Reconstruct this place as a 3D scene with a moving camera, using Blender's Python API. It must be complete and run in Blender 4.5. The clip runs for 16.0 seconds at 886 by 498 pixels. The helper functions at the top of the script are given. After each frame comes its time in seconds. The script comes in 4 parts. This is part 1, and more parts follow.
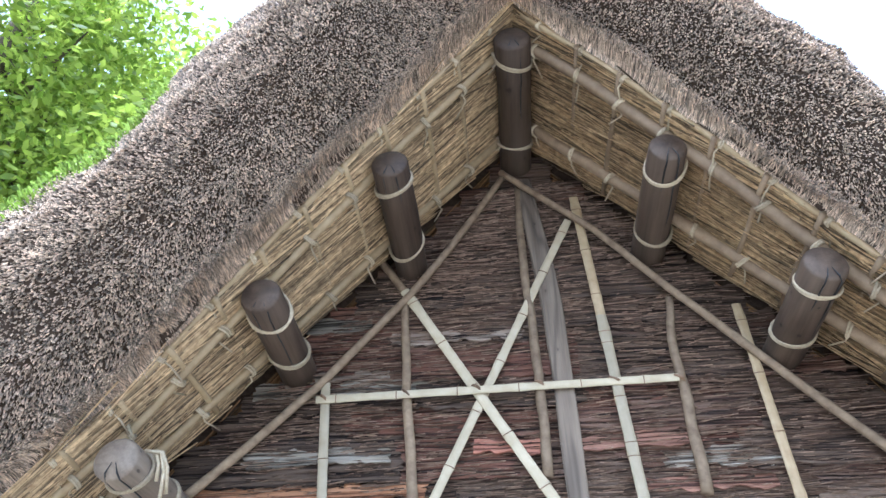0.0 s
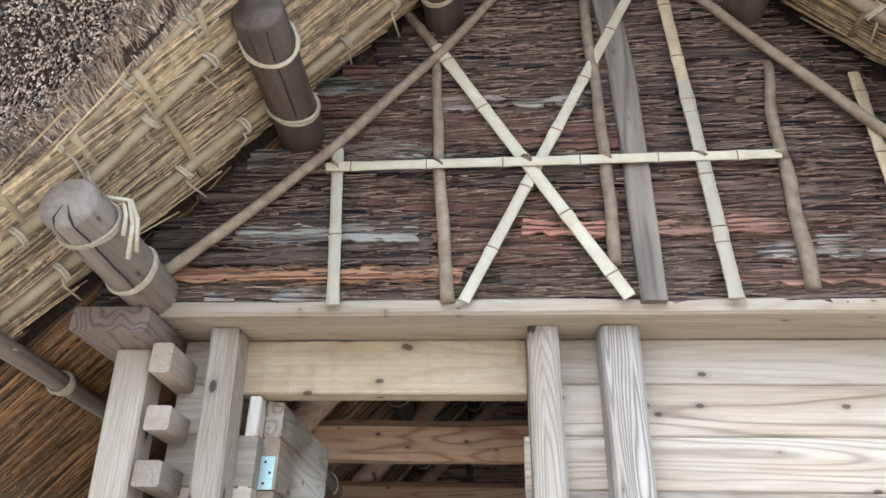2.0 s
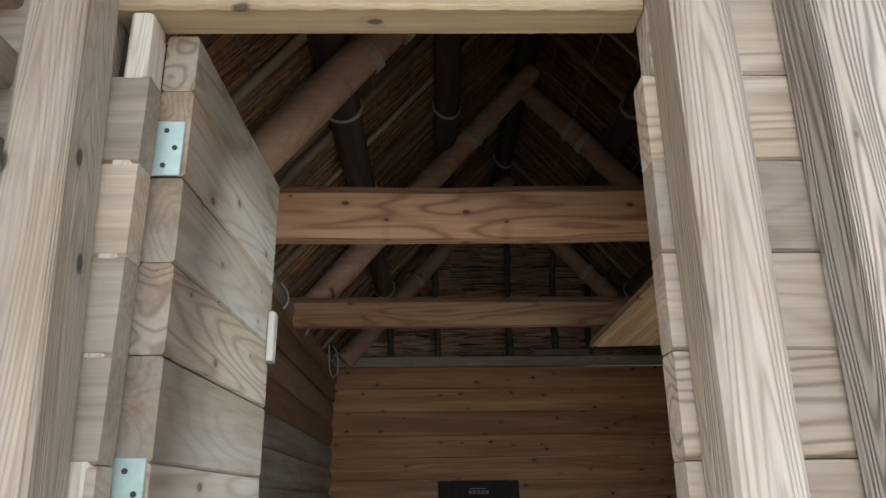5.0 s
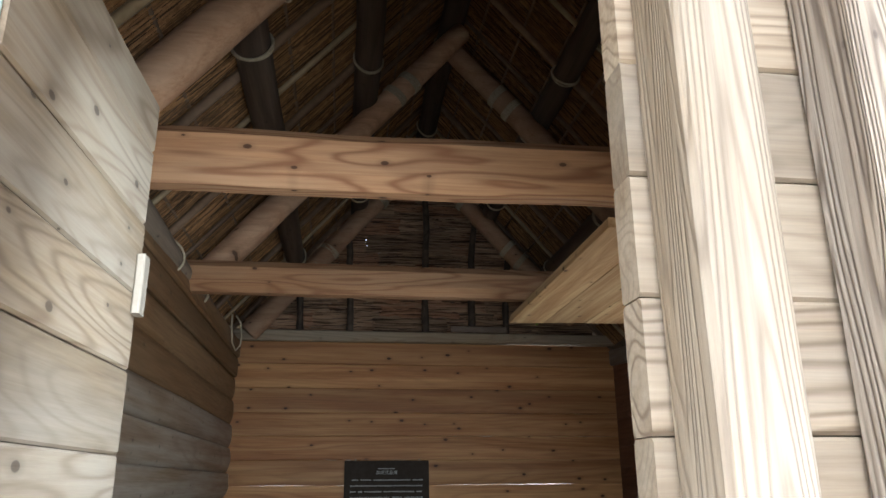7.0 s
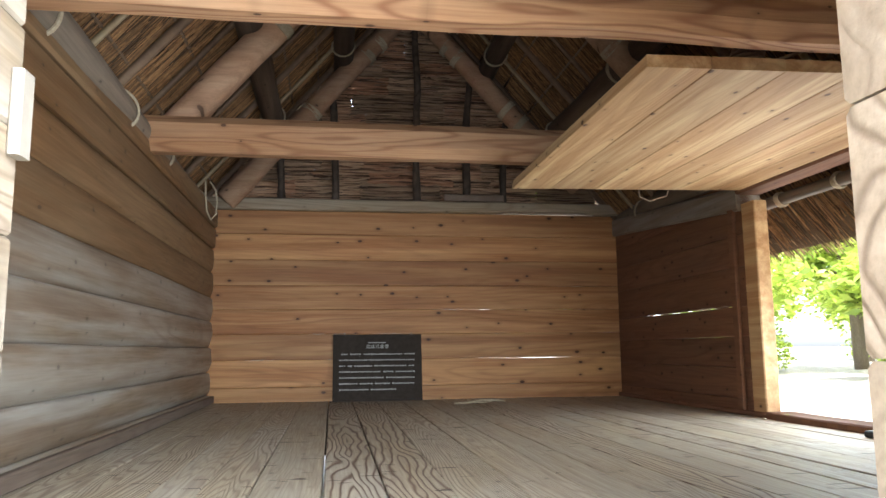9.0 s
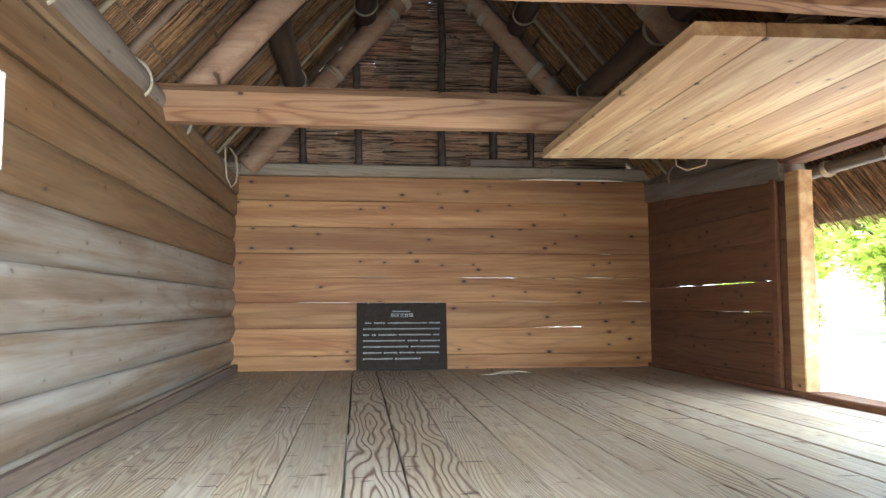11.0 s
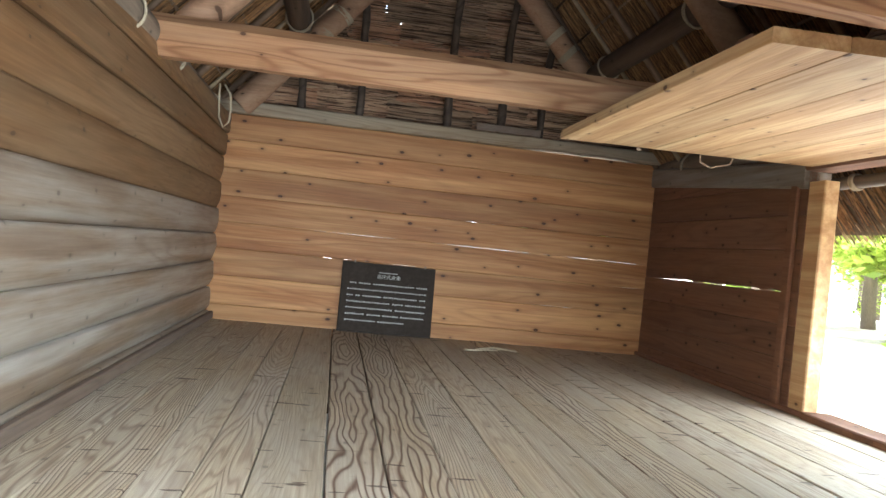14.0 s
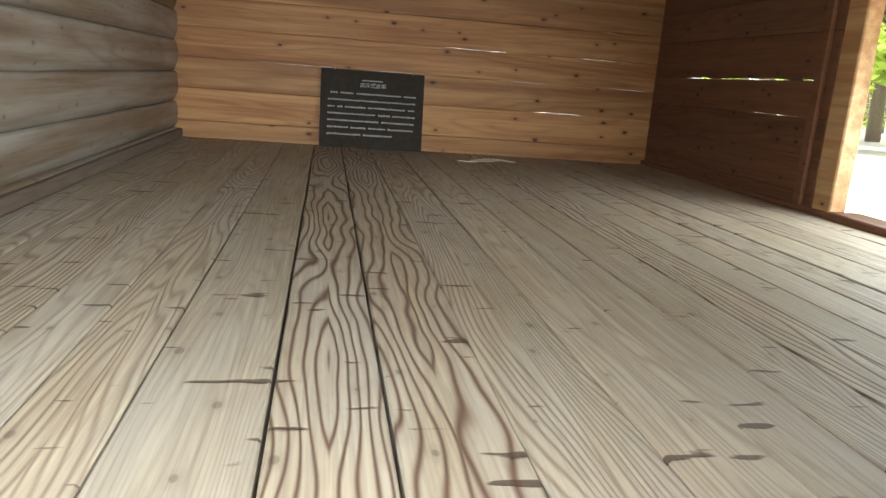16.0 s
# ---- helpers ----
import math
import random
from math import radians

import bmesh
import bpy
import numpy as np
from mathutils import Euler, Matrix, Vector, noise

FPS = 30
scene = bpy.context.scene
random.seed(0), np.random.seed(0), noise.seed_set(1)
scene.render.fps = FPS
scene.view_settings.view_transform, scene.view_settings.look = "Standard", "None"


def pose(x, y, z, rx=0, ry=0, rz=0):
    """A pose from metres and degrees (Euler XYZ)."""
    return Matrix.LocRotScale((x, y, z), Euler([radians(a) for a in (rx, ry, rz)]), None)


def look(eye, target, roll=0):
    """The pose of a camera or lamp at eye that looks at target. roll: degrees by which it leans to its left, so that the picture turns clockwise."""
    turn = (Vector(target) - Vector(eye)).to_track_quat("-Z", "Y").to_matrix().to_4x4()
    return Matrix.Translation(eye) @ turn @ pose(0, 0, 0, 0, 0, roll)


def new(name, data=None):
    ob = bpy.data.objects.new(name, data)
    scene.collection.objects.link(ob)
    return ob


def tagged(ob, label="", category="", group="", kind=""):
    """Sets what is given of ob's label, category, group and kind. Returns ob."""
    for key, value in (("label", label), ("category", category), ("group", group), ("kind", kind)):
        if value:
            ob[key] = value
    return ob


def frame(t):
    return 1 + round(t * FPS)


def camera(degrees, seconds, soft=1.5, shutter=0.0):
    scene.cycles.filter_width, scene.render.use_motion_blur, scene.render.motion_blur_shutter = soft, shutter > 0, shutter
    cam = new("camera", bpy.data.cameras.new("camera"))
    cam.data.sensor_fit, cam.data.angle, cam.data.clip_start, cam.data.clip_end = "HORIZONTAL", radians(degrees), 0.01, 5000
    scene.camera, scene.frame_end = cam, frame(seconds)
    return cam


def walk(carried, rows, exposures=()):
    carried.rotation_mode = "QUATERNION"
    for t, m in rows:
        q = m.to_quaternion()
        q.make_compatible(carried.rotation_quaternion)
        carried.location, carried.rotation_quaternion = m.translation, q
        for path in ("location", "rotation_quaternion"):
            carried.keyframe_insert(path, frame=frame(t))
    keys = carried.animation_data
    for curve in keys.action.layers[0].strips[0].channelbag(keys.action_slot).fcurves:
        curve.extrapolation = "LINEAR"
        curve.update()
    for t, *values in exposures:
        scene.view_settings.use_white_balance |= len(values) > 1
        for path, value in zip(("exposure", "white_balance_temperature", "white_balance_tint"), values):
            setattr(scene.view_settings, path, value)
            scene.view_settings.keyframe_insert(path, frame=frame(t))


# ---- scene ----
cam = camera(61.7, 16.0)
# one drawn unit is SIZE metres; the drawing's zero lies DROP above the ground
SIZE, DROP = 1.64, 0.92
PATH = [
    (0, (0.351, 0.428, 1.473), (0.193, 1.978, 2.727), -0.5),
    (0.4, (0.307, 0.611, 1.499), (0.166, 2.205, 2.698), -0.6),
    (0.5, (0.307, 0.652, 1.5), (0.164, 2.254, 2.689), -0.6),
    (1, (0.29, 0.807, 1.47), (0.15, 2.453, 2.598), -0.2),
    (1.5, (0.206, 1.007, 1.493), (0.06, 2.705, 2.54), 0.6),
    (2, (0.089, 1.188, 1.506), (-0.059, 2.939, 2.46), 1.3),
    (2.5, (-0.017, 1.417, 1.485), (-0.146, 3.222, 2.338), 1.4),
    (2.8, (-0.085, 1.608, 1.45), (-0.195, 3.429, 2.268), 1.4),
    (3, (-0.119, 1.711, 1.422), (-0.218, 3.538, 2.231), 1.0),
    (3.5, (-0.179, 1.943, 1.41), (-0.268, 3.79, 2.174), 0.7),
    (4, (-0.211, 2.095, 1.397), (-0.269, 3.973, 2.081), 0.1),
    (4.1, (-0.22, 2.124, 1.393), (-0.256, 4.008, 2.063), 0.3),
    (4.5, (-0.212, 2.279, 1.397), (-0.246, 4.166, 2.056), -0.4),
    (6.8, (-0.19, 2.743, 1.403), (0.046, 4.634, 2.01), -0.3),
    (7, (-0.185, 2.759, 1.408), (0.042, 4.653, 2.012), -0.4),
    (7.5, (-0.163, 2.952, 1.404), (0.045, 4.858, 1.973), -0.1),
    (8, (-0.17, 3.112, 1.442), (0.028, 5.041, 1.933), -0.0),
    (8.5, (-0.175, 3.183, 1.447), (0.095, 5.135, 1.79), -0.6),
    (10.8, (-0.157, 3.366, 1.579), (0.058, 5.346, 1.759), -0.6),
    (11, (-0.16, 3.373, 1.575), (0.041, 5.357, 1.727), -0.2),
    (11.5, (-0.191, 3.419, 1.617), (-0.019, 5.408, 1.725), 1.3),
    (12, (-0.231, 3.564, 1.687), (-0.064, 5.556, 1.74), 1.9),
    (12.5, (-0.254, 3.582, 1.745), (-0.104, 5.577, 1.77), 1.2),
    (13, (-0.276, 3.626, 1.732), (-0.125, 5.619, 1.779), 1.7),
    (13.5, (-0.247, 3.629, 1.73), (-0.032, 5.617, 1.761), 3.4),
    (14, (-0.234, 3.616, 1.737), (0.024, 5.599, 1.744), 5.9),
    (14.5, (-0.186, 3.804, 1.664), (0.075, 5.783, 1.546), 5.7),
    (15, (-0.161, 3.906, 1.653), (0.116, 5.867, 1.373), 4.9),
    (15.5, (-0.157, 3.958, 1.63), (0.133, 5.901, 1.254), 4.3),
    (16, (-0.139, 4.003, 1.575), (0.162, 5.93, 1.132), 4.4),
]
EXPOSURES = [(0.0, 2.3, 4900, 8), (0.5, 2.75, 5000, 8), (1.0, 2.7, 5000, 8), (1.5, 2.55, 5050, 8), (3.0, 2.15, 5250, 8), (4.5, 2.05, 5600, 8), (7.0, 2.9, 5800, 8), (8.5, 3.65, 5900, 10), (11.0, 4.3, 5600, 8), (14.0, 4.3, 5800, 8), (16.0, 3.75, 6200, 8)]


def placed(p):
    return Vector(p) * SIZE - Vector((0, 0, DROP))


walk(cam, [(t, look(placed(eye), placed(target), roll)) for t, eye, target, roll in PATH], EXPOSURES)

# ---- light ----
world = bpy.data.worlds.new("sky")
world.use_nodes = True
scene.world = world
wn = world.node_tree
sky = wn.nodes.new("ShaderNodeTexSky")
sky.sky_type, sky.sun_disc = "NISHITA", False
SUN_EL, SUN_AZ = 62.0, 205.0
sky.sun_elevation, sky.sun_rotation = radians(SUN_EL), radians(SUN_AZ)
sky.dust_density, sky.ozone_density = 4.0, 0.6
pale = wn.nodes.new("ShaderNodeHueSaturation")
pale.inputs["Saturation"].default_value = 0.5
wn.links.new(sky.outputs[0], pale.inputs["Color"])
wn.nodes["Background"].inputs["Strength"].default_value = 0.15
wn.links.new(pale.outputs[0], wn.nodes["Background"].inputs["Color"])
sun = new("sun", bpy.data.lights.new("sun", "SUN"))
sun.data.energy, sun.data.angle, sun.data.color = 1.5, radians(12.0), (1.0, 0.95, 0.88)
az, el = radians(SUN_AZ), radians(SUN_EL)
sun.matrix_world = look((0, 0, 0), (-math.sin(az) * math.cos(el), -math.cos(az) * math.cos(el), -math.sin(el)))

# ---- frame of the building: its length runs a little off y ----
PIVOT = Vector((0.46, 3.4, 0))
BUILD = Matrix.Translation((0, 0, -DROP)) @ Matrix.Scale(SIZE, 4) @ Matrix.Translation(PIVOT) @ pose(0, 0, 0, 0, 0, 0.75) @ Matrix.Translation(-PIVOT)
EARTH = DROP / SIZE - 0.02
FLOOR, SLOPE, MID, APEX = 1.08, 1.14, 0.47, 4.6158
LEFT, RIGHT, FRONT, BACK = -1.10, 2.205, 3.62, 9.21
rng = random.Random(7)


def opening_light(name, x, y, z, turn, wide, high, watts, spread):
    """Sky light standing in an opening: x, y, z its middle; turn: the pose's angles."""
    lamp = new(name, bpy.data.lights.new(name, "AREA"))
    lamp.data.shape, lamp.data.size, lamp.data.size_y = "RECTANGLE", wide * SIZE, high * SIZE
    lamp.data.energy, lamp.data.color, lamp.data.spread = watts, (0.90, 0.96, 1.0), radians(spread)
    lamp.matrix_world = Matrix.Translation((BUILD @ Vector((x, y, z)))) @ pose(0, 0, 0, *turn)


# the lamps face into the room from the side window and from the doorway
opening_light("window_daylight", RIGHT + 0.02, 6.25, 1.62, (80, 0, 86), 1.5, 0.85, 4.4, 160)
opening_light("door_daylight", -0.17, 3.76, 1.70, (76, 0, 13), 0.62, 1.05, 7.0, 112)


# ---- materials ----
def mat(name):
    m = bpy.data.materials.new(name)
    m.use_nodes = True
    t = m.node_tree
    return m, t, t.nodes["Principled BSDF"]


def node(t, kind, **values):
    n = t.nodes.new("ShaderNode" + kind)
    for k, v in values.items():
        if k in n.inputs:
            n.inputs[k].default_value = v
    return n


def ramp(t, fac, stops):
    r = t.nodes.new("ShaderNodeValToRGB")
    while len(r.color_ramp.elements) < len(stops):
        r.color_ramp.elements.new(0.5)
    for e, (p, c) in zip(r.color_ramp.elements, stops):
        e.position, e.color = p, (*c, 1) if len(c) == 3 else c
    t.links.new(fac, r.inputs[0])
    return r.outputs[0]


def math_node(t, op, a, b=0.0):
    n = t.nodes.new("ShaderNodeMath")
    n.operation = op
    for i, v in enumerate((a, b)):
        if isinstance(v, (int, float)):
            n.inputs[i].default_value = v
        else:
            t.links.new(v, n.inputs[i])
    return n.outputs[0]


def mixed(t, fac, a, b, blend="MIX"):
    n = t.nodes.new("ShaderNodeMix")
    n.data_type, n.blend_type = "RGBA", blend
    for i, v in ((0, fac), (6, a), (7, b)):
        if isinstance(v, (int, float)):
            n.inputs[i].default_value = v
        elif isinstance(v, tuple):
            n.inputs[i].default_value = (*v, 1)
        else:
            t.links.new(v, n.inputs[i])
    return n.outputs[2]


def bump(t, bsdf, height, strength, distance=0.01):
    b = t.nodes.new("ShaderNodeBump")
    b.inputs["Strength"].default_value, b.inputs["Distance"].default_value = strength, distance
    t.links.new(height, b.inputs["Height"])
    t.links.new(b.outputs[0], bsdf.inputs["Normal"])


def coords(t, scale, spread=40.0):
    """Object coordinates in metres, shifted for each piece, then stretched."""
    tc, info = t.nodes.new("ShaderNodeTexCoord"), t.nodes.new("ShaderNodeObjectInfo")
    shift = t.nodes.new("ShaderNodeVectorMath")
    shift.operation = "MULTIPLY_ADD"
    t.links.new(info.outputs["Random"], shift.inputs[0])
    shift.inputs[1].default_value = (spread, spread * 0.7, spread * 1.3)
    t.links.new(tc.outputs["Object"], shift.inputs[2])
    mp = t.nodes.new("ShaderNodeMapping")
    mp.inputs["Scale"].default_value = scale
    t.links.new(shift.outputs[0], mp.inputs["Vector"])
    return mp.outputs[0], shift.outputs[0], info.outputs["Random"]


def wood(name, axis, light, dark, grey, grey_amount=0.3, rings=22.0, ring_strength=0.6, knots=0.5, rough=0.75, relief=0.35, vary=0.25, across=5.0, along=0.45, cathedral=0.0, dents=0.0, sharp=3.5, figure=None, streak=None, streaks=0.5, spots=0.42, knot_size=1.0):
    """Sawn softwood: contour rings of a stretched field, fine fibre, knots, weathering. axis: the way of the grain.
    cathedral: pointed figure down the middle of a plank; dents: short dark adze marks across it."""
    m, t, b = mat(name)
    i = "xyz".index(axis)
    s1, s2 = [across] * 3, [110.0] * 3
    s1[i], s2[i] = along, 2.5
    v1, raw, rnd = coords(t, s1)
    field = node(t, "TexNoise", Scale=1.0, Detail=2.5, Roughness=0.35)
    t.links.new(v1, field.inputs["Vector"])
    sep = t.nodes.new("ShaderNodeSeparateXYZ")
    t.links.new(raw, sep.inputs[0])
    others = [sep.outputs[k] for k in range(3) if k != i]
    sides = math_node(t, "ADD", others[0], others[1])
    level = field.outputs[0]
    if cathedral:
        tc = t.nodes.new("ShaderNodeTexCoord")
        own = t.nodes.new("ShaderNodeSeparateXYZ")
        t.links.new(tc.outputs["Object"], own.inputs[0])
        level = math_node(t, "ADD", level, math_node(t, "MULTIPLY", math_node(t, "ABSOLUTE", own.outputs[0]), cathedral))
    wave = math_node(t, "SINE", math_node(t, "MULTIPLY", level, rings * 6.28))
    ringc = math_node(t, "POWER", math_node(t, "ADD", math_node(t, "MULTIPLY", wave, 0.5), 0.5), sharp)
    bold = math_node(t, "ADD", math_node(t, "POWER", math_node(t, "FRACT", math_node(t, "MULTIPLY", rnd, 7.3)), 1.5), 0.3)
    ringc = math_node(t, "MULTIPLY", ringc, figure or bold)
    mp2 = t.nodes.new("ShaderNodeMapping")
    mp2.inputs["Scale"].default_value = s2
    t.links.new(raw, mp2.inputs["Vector"])
    fibre = node(t, "TexNoise", Scale=1.0, Detail=3.0, Roughness=0.65)
    t.links.new(mp2.outputs[0], fibre.inputs["Vector"])
    flat = t.nodes.new("ShaderNodeCombineXYZ")
    t.links.new(math_node(t, "MULTIPLY", sep.outputs[i], 4.3), flat.inputs[0])
    t.links.new(math_node(t, "MULTIPLY", sides, 7.5), flat.inputs[1])
    vor = t.nodes.new("ShaderNodeTexVoronoi")
    vor.voronoi_dimensions = "2D"
    vor.inputs["Scale"].default_value = 1.0
    t.links.new(flat.outputs[0], vor.inputs["Vector"])
    keep = math_node(t, "GREATER_THAN", node_value(t, vor), spots)
    near = math_node(t, "ADD", vor.outputs["Distance"], math_node(t, "MULTIPLY", math_node(t, "FRACT", math_node(t, "MULTIPLY", node_value(t, vor), 37.0)), 0.05))
    knot = ramp(t, math_node(t, "MULTIPLY", near, 1.0 / knot_size), [(0.0, (1, 1, 1)), (0.055, (0.95,) * 3), (0.075, (0.25,) * 3), (0.17, (0, 0, 0))])
    knot = math_node(t, "MULTIPLY", knot, keep)
    col = light
    grainy = ramp(t, fibre.outputs[0], [(0.3, (0, 0, 0)), (0.7, (1, 1, 1))])
    col = mixed(t, math_node(t, "MULTIPLY", grainy, 0.5), col, dark)
    big = node(t, "TexNoise", Scale=4.5, Detail=6.0, Roughness=0.62)
    sb = [1.0] * 3
    sb[i] = 0.22
    mpb = t.nodes.new("ShaderNodeMapping")
    mpb.inputs["Scale"].default_value = sb
    t.links.new(raw, mpb.inputs["Vector"])
    t.links.new(mpb.outputs[0], big.inputs["Vector"])
    stain = ramp(t, big.outputs[0], [(0.36, (0, 0, 0)), (0.64, (1, 1, 1))])
    col = mixed(t, math_node(t, "MULTIPLY", stain, grey_amount), col, grey)
    if streak:
        ss = [13.0] * 3
        ss[i] = 0.55
        mps = t.nodes.new("ShaderNodeMapping")
        mps.inputs["Scale"].default_value = ss
        t.links.new(raw, mps.inputs["Vector"])
        sn = node(t, "TexNoise", Scale=1.0, Detail=5.0, Roughness=0.6)
        t.links.new(mps.outputs[0], sn.inputs["Vector"])
        col = mixed(t, math_node(t, "MULTIPLY", ramp(t, sn.outputs[0], [(0.44, (0, 0, 0)), (0.66, (1, 1, 1))]), streaks), col, streak)
        col = mixed(t, math_node(t, "MULTIPLY", ramp(t, sn.outputs[0], [(0.30, (1, 1, 1)), (0.46, (0, 0, 0))]), streaks * 0.6), col, dark)
    col = mixed(t, math_node(t, "MULTIPLY", ringc, ring_strength), col, dark)
    blot = node(t, "TexNoise", Scale=6.0, Detail=6.0, Roughness=0.7)
    t.links.new(v1, blot.inputs["Vector"])
    col = mixed(t, math_node(t, "MULTIPLY", ramp(t, blot.outputs[0], [(0.5, (0, 0, 0)), (0.75, (1, 1, 1))]), 0.25), col, tuple(0.6 * d + 0.15 * g for d, g in zip(dark, grey)))
    col = mixed(t, math_node(t, "MULTIPLY", knot, knots), col, tuple(q * 0.3 for q in dark))
    hgt = math_node(t, "ADD", math_node(t, "MULTIPLY", fibre.outputs[0], 0.6), math_node(t, "MULTIPLY", ringc, -0.6))
    if dents:
        sd = [6.5] * 3
        sd[i] = 27.0
        mpd = t.nodes.new("ShaderNodeMapping")
        mpd.inputs["Scale"].default_value = sd
        t.links.new(raw, mpd.inputs["Vector"])
        dn = node(t, "TexNoise", Scale=1.0, Detail=2.0, Roughness=0.4)
        t.links.new(mpd.outputs[0], dn.inputs["Vector"])
        mark = ramp(t, dn.outputs[0], [(0.685, (0, 0, 0)), (0.72, (1, 1, 1))])
        col = mixed(t, math_node(t, "MULTIPLY", mark, dents), col, tuple(q * 0.45 for q in dark))
        hgt = math_node(t, "ADD", hgt, math_node(t, "MULTIPLY", mark, -0.8))
    hsv = node(t, "HueSaturation", Saturation=1.0)
    t.links.new(col, hsv.inputs["Color"])
    t.links.new(math_node(t, "ADD", math_node(t, "MULTIPLY", rnd, vary * 2), 1.0 - vary), hsv.inputs["Value"])
    t.links.new(hsv.outputs[0], b.inputs["Base Color"])
    rg = math_node(t, "ADD", math_node(t, "MULTIPLY", fibre.outputs[0], 0.25), rough - 0.12)
    t.links.new(rg, b.inputs["Roughness"])
    b.inputs["Specular IOR Level"].default_value = 0.35
    bump(t, b, hgt, relief, 0.006)
    return m


def node_value(t, vor):
    """A steady random number for each cell of a Voronoi texture."""
    s = t.nodes.new("ShaderNodeSeparateColor")
    t.links.new(vor.outputs["Color"], s.inputs[0])
    return s.outputs[0]


def plain(name, a, b_col, scale=12.0, rough=0.7, relief=0.3, stretch=(1, 1, 1), metal=0.0, spread=40.0, island=0.0, spec=0.3):
    """Two-tone noisy surface with variation from piece to piece."""
    m, t, b = mat(name)
    v, raw, rnd = coords(t, stretch, spread)
    n1 = node(t, "TexNoise", Scale=scale, Detail=6.0, Roughness=0.65)
    n2 = node(t, "TexNoise", Scale=scale * 0.13, Detail=3.0)
    t.links.new(v, n1.inputs["Vector"])
    t.links.new(v, n2.inputs["Vector"])
    f = ramp(t, n1.outputs[0], [(0.3, (0, 0, 0)), (0.7, (1, 1, 1))])
    col = mixed(t, f, a, b_col)
    col = mixed(t, math_node(t, "MULTIPLY", n2.outputs[0], 0.5), col, tuple(c * 0.55 for c in a))
    pick = rnd
    if island:
        geo = t.nodes.new("ShaderNodeNewGeometry")
        pick = geo.outputs["Random Per Island"]
    hsv = node(t, "HueSaturation")
    t.links.new(col, hsv.inputs["Color"])
    amount = island or 0.2
    t.links.new(math_node(t, "ADD", math_node(t, "MULTIPLY", pick, amount * 2), 1.0 - amount), hsv.inputs["Value"])
    t.links.new(hsv.outputs[0], b.inputs["Base Color"])
    b.inputs["Roughness"].default_value, b.inputs["Metallic"].default_value = rough, metal
    b.inputs["Specular IOR Level"].default_value = spec
    bump(t, b, n1.outputs[0], relief, 0.008)
    return m


def bark(name, deep, mid, pale, rust):
    """Shredded bark: long fibres, dark cracks between them, rusty and bleached patches."""
    m, t, b = mat(name)
    layers = []
    for scale in ((2.2, 6, 95), (0.9, 3, 26), (1.3, 2, 5.5), (4.0, 8, 210)):
        v, raw, rnd = coords(t, scale)
        n = node(t, "TexNoise", Scale=1.0, Detail=5.0, Roughness=0.6)
        t.links.new(v, n.inputs["Vector"])
        layers.append(n.outputs[0])
    fine, strip, patch, hair = layers
    col = mixed(t, ramp(t, fine, [(0.36, (0, 0, 0)), (0.66, (1, 1, 1))]), mid, pale)
    tone = math_node(t, "ADD", patch, math_node(t, "MULTIPLY", math_node(t, "SUBTRACT", rnd, 0.5), 0.45))
    col = mixed(t, ramp(t, tone, [(0.48, (0, 0, 0)), (0.70, (0.75,) * 3)]), col, rust)
    crack = math_node(t, "MAXIMUM", ramp(t, fine, [(0.37, (1, 1, 1)), (0.47, (0, 0, 0))]), ramp(t, strip, [(0.36, (1, 1, 1)), (0.43, (0, 0, 0))]))
    col = mixed(t, math_node(t, "MULTIPLY", crack, 0.92), col, deep)
    col = mixed(t, ramp(t, hair, [(0.58, (0, 0, 0)), (0.75, (0.5,) * 3)]), col, pale)
    hsv = node(t, "HueSaturation")
    t.links.new(col, hsv.inputs["Color"])
    t.links.new(math_node(t, "ADD", math_node(t, "MULTIPLY", rnd, 0.7), 0.65), hsv.inputs["Value"])
    t.links.new(hsv.outputs[0], b.inputs["Base Color"])
    b.inputs["Roughness"].default_value, b.inputs["Specular IOR Level"].default_value = 0.8, 0.25
    bump(t, b, math_node(t, "SUBTRACT", math_node(t, "ADD", fine, math_node(t, "MULTIPLY", hair, 0.4)), crack), 0.9, 0.012)
    return m


GREYWOOD = dict(light=(0.37, 0.285, 0.19), dark=(0.115, 0.078, 0.048), grey=(0.44, 0.395, 0.325), grey_amount=0.5)
WARM = dict(light=(0.43, 0.187, 0.060), dark=(0.18, 0.068, 0.022), grey=(0.39, 0.235, 0.105), grey_amount=0.35)
M_front_x = wood("weathered_cedar_plank", "x", **GREYWOOD, rings=22, ring_strength=0.5, knots=0.85, vary=0.27, streak=(0.54, 0.475, 0.375), streaks=0.3)
M_post_z = wood("weathered_cedar_post", "z", light=(0.42, 0.335, 0.23), dark=(0.12, 0.080, 0.050), grey=(0.53, 0.485, 0.41), grey_amount=0.55, rings=44, ring_strength=0.55, knots=0.95, relief=0.9, across=7.0, along=0.4, spots=0.35, knot_size=1.5)
M_post_dark = wood("dark_figured_post", "z", light=(0.36, 0.30, 0.23), dark=(0.085, 0.064, 0.048), grey=(0.45, 0.41, 0.35), grey_amount=0.5, rings=62, ring_strength=0.75, knots=0.6, relief=1.0, across=5.5, along=0.55, sharp=2.2, figure=0.9)
M_beam_x = wood("weathered_plate", "x", light=(0.42, 0.315, 0.19), dark=(0.21, 0.13, 0.062), grey=(0.46, 0.41, 0.33), grey_amount=0.45, rings=22, knots=0.7, streak=(0.55, 0.48, 0.36), streaks=0.4)
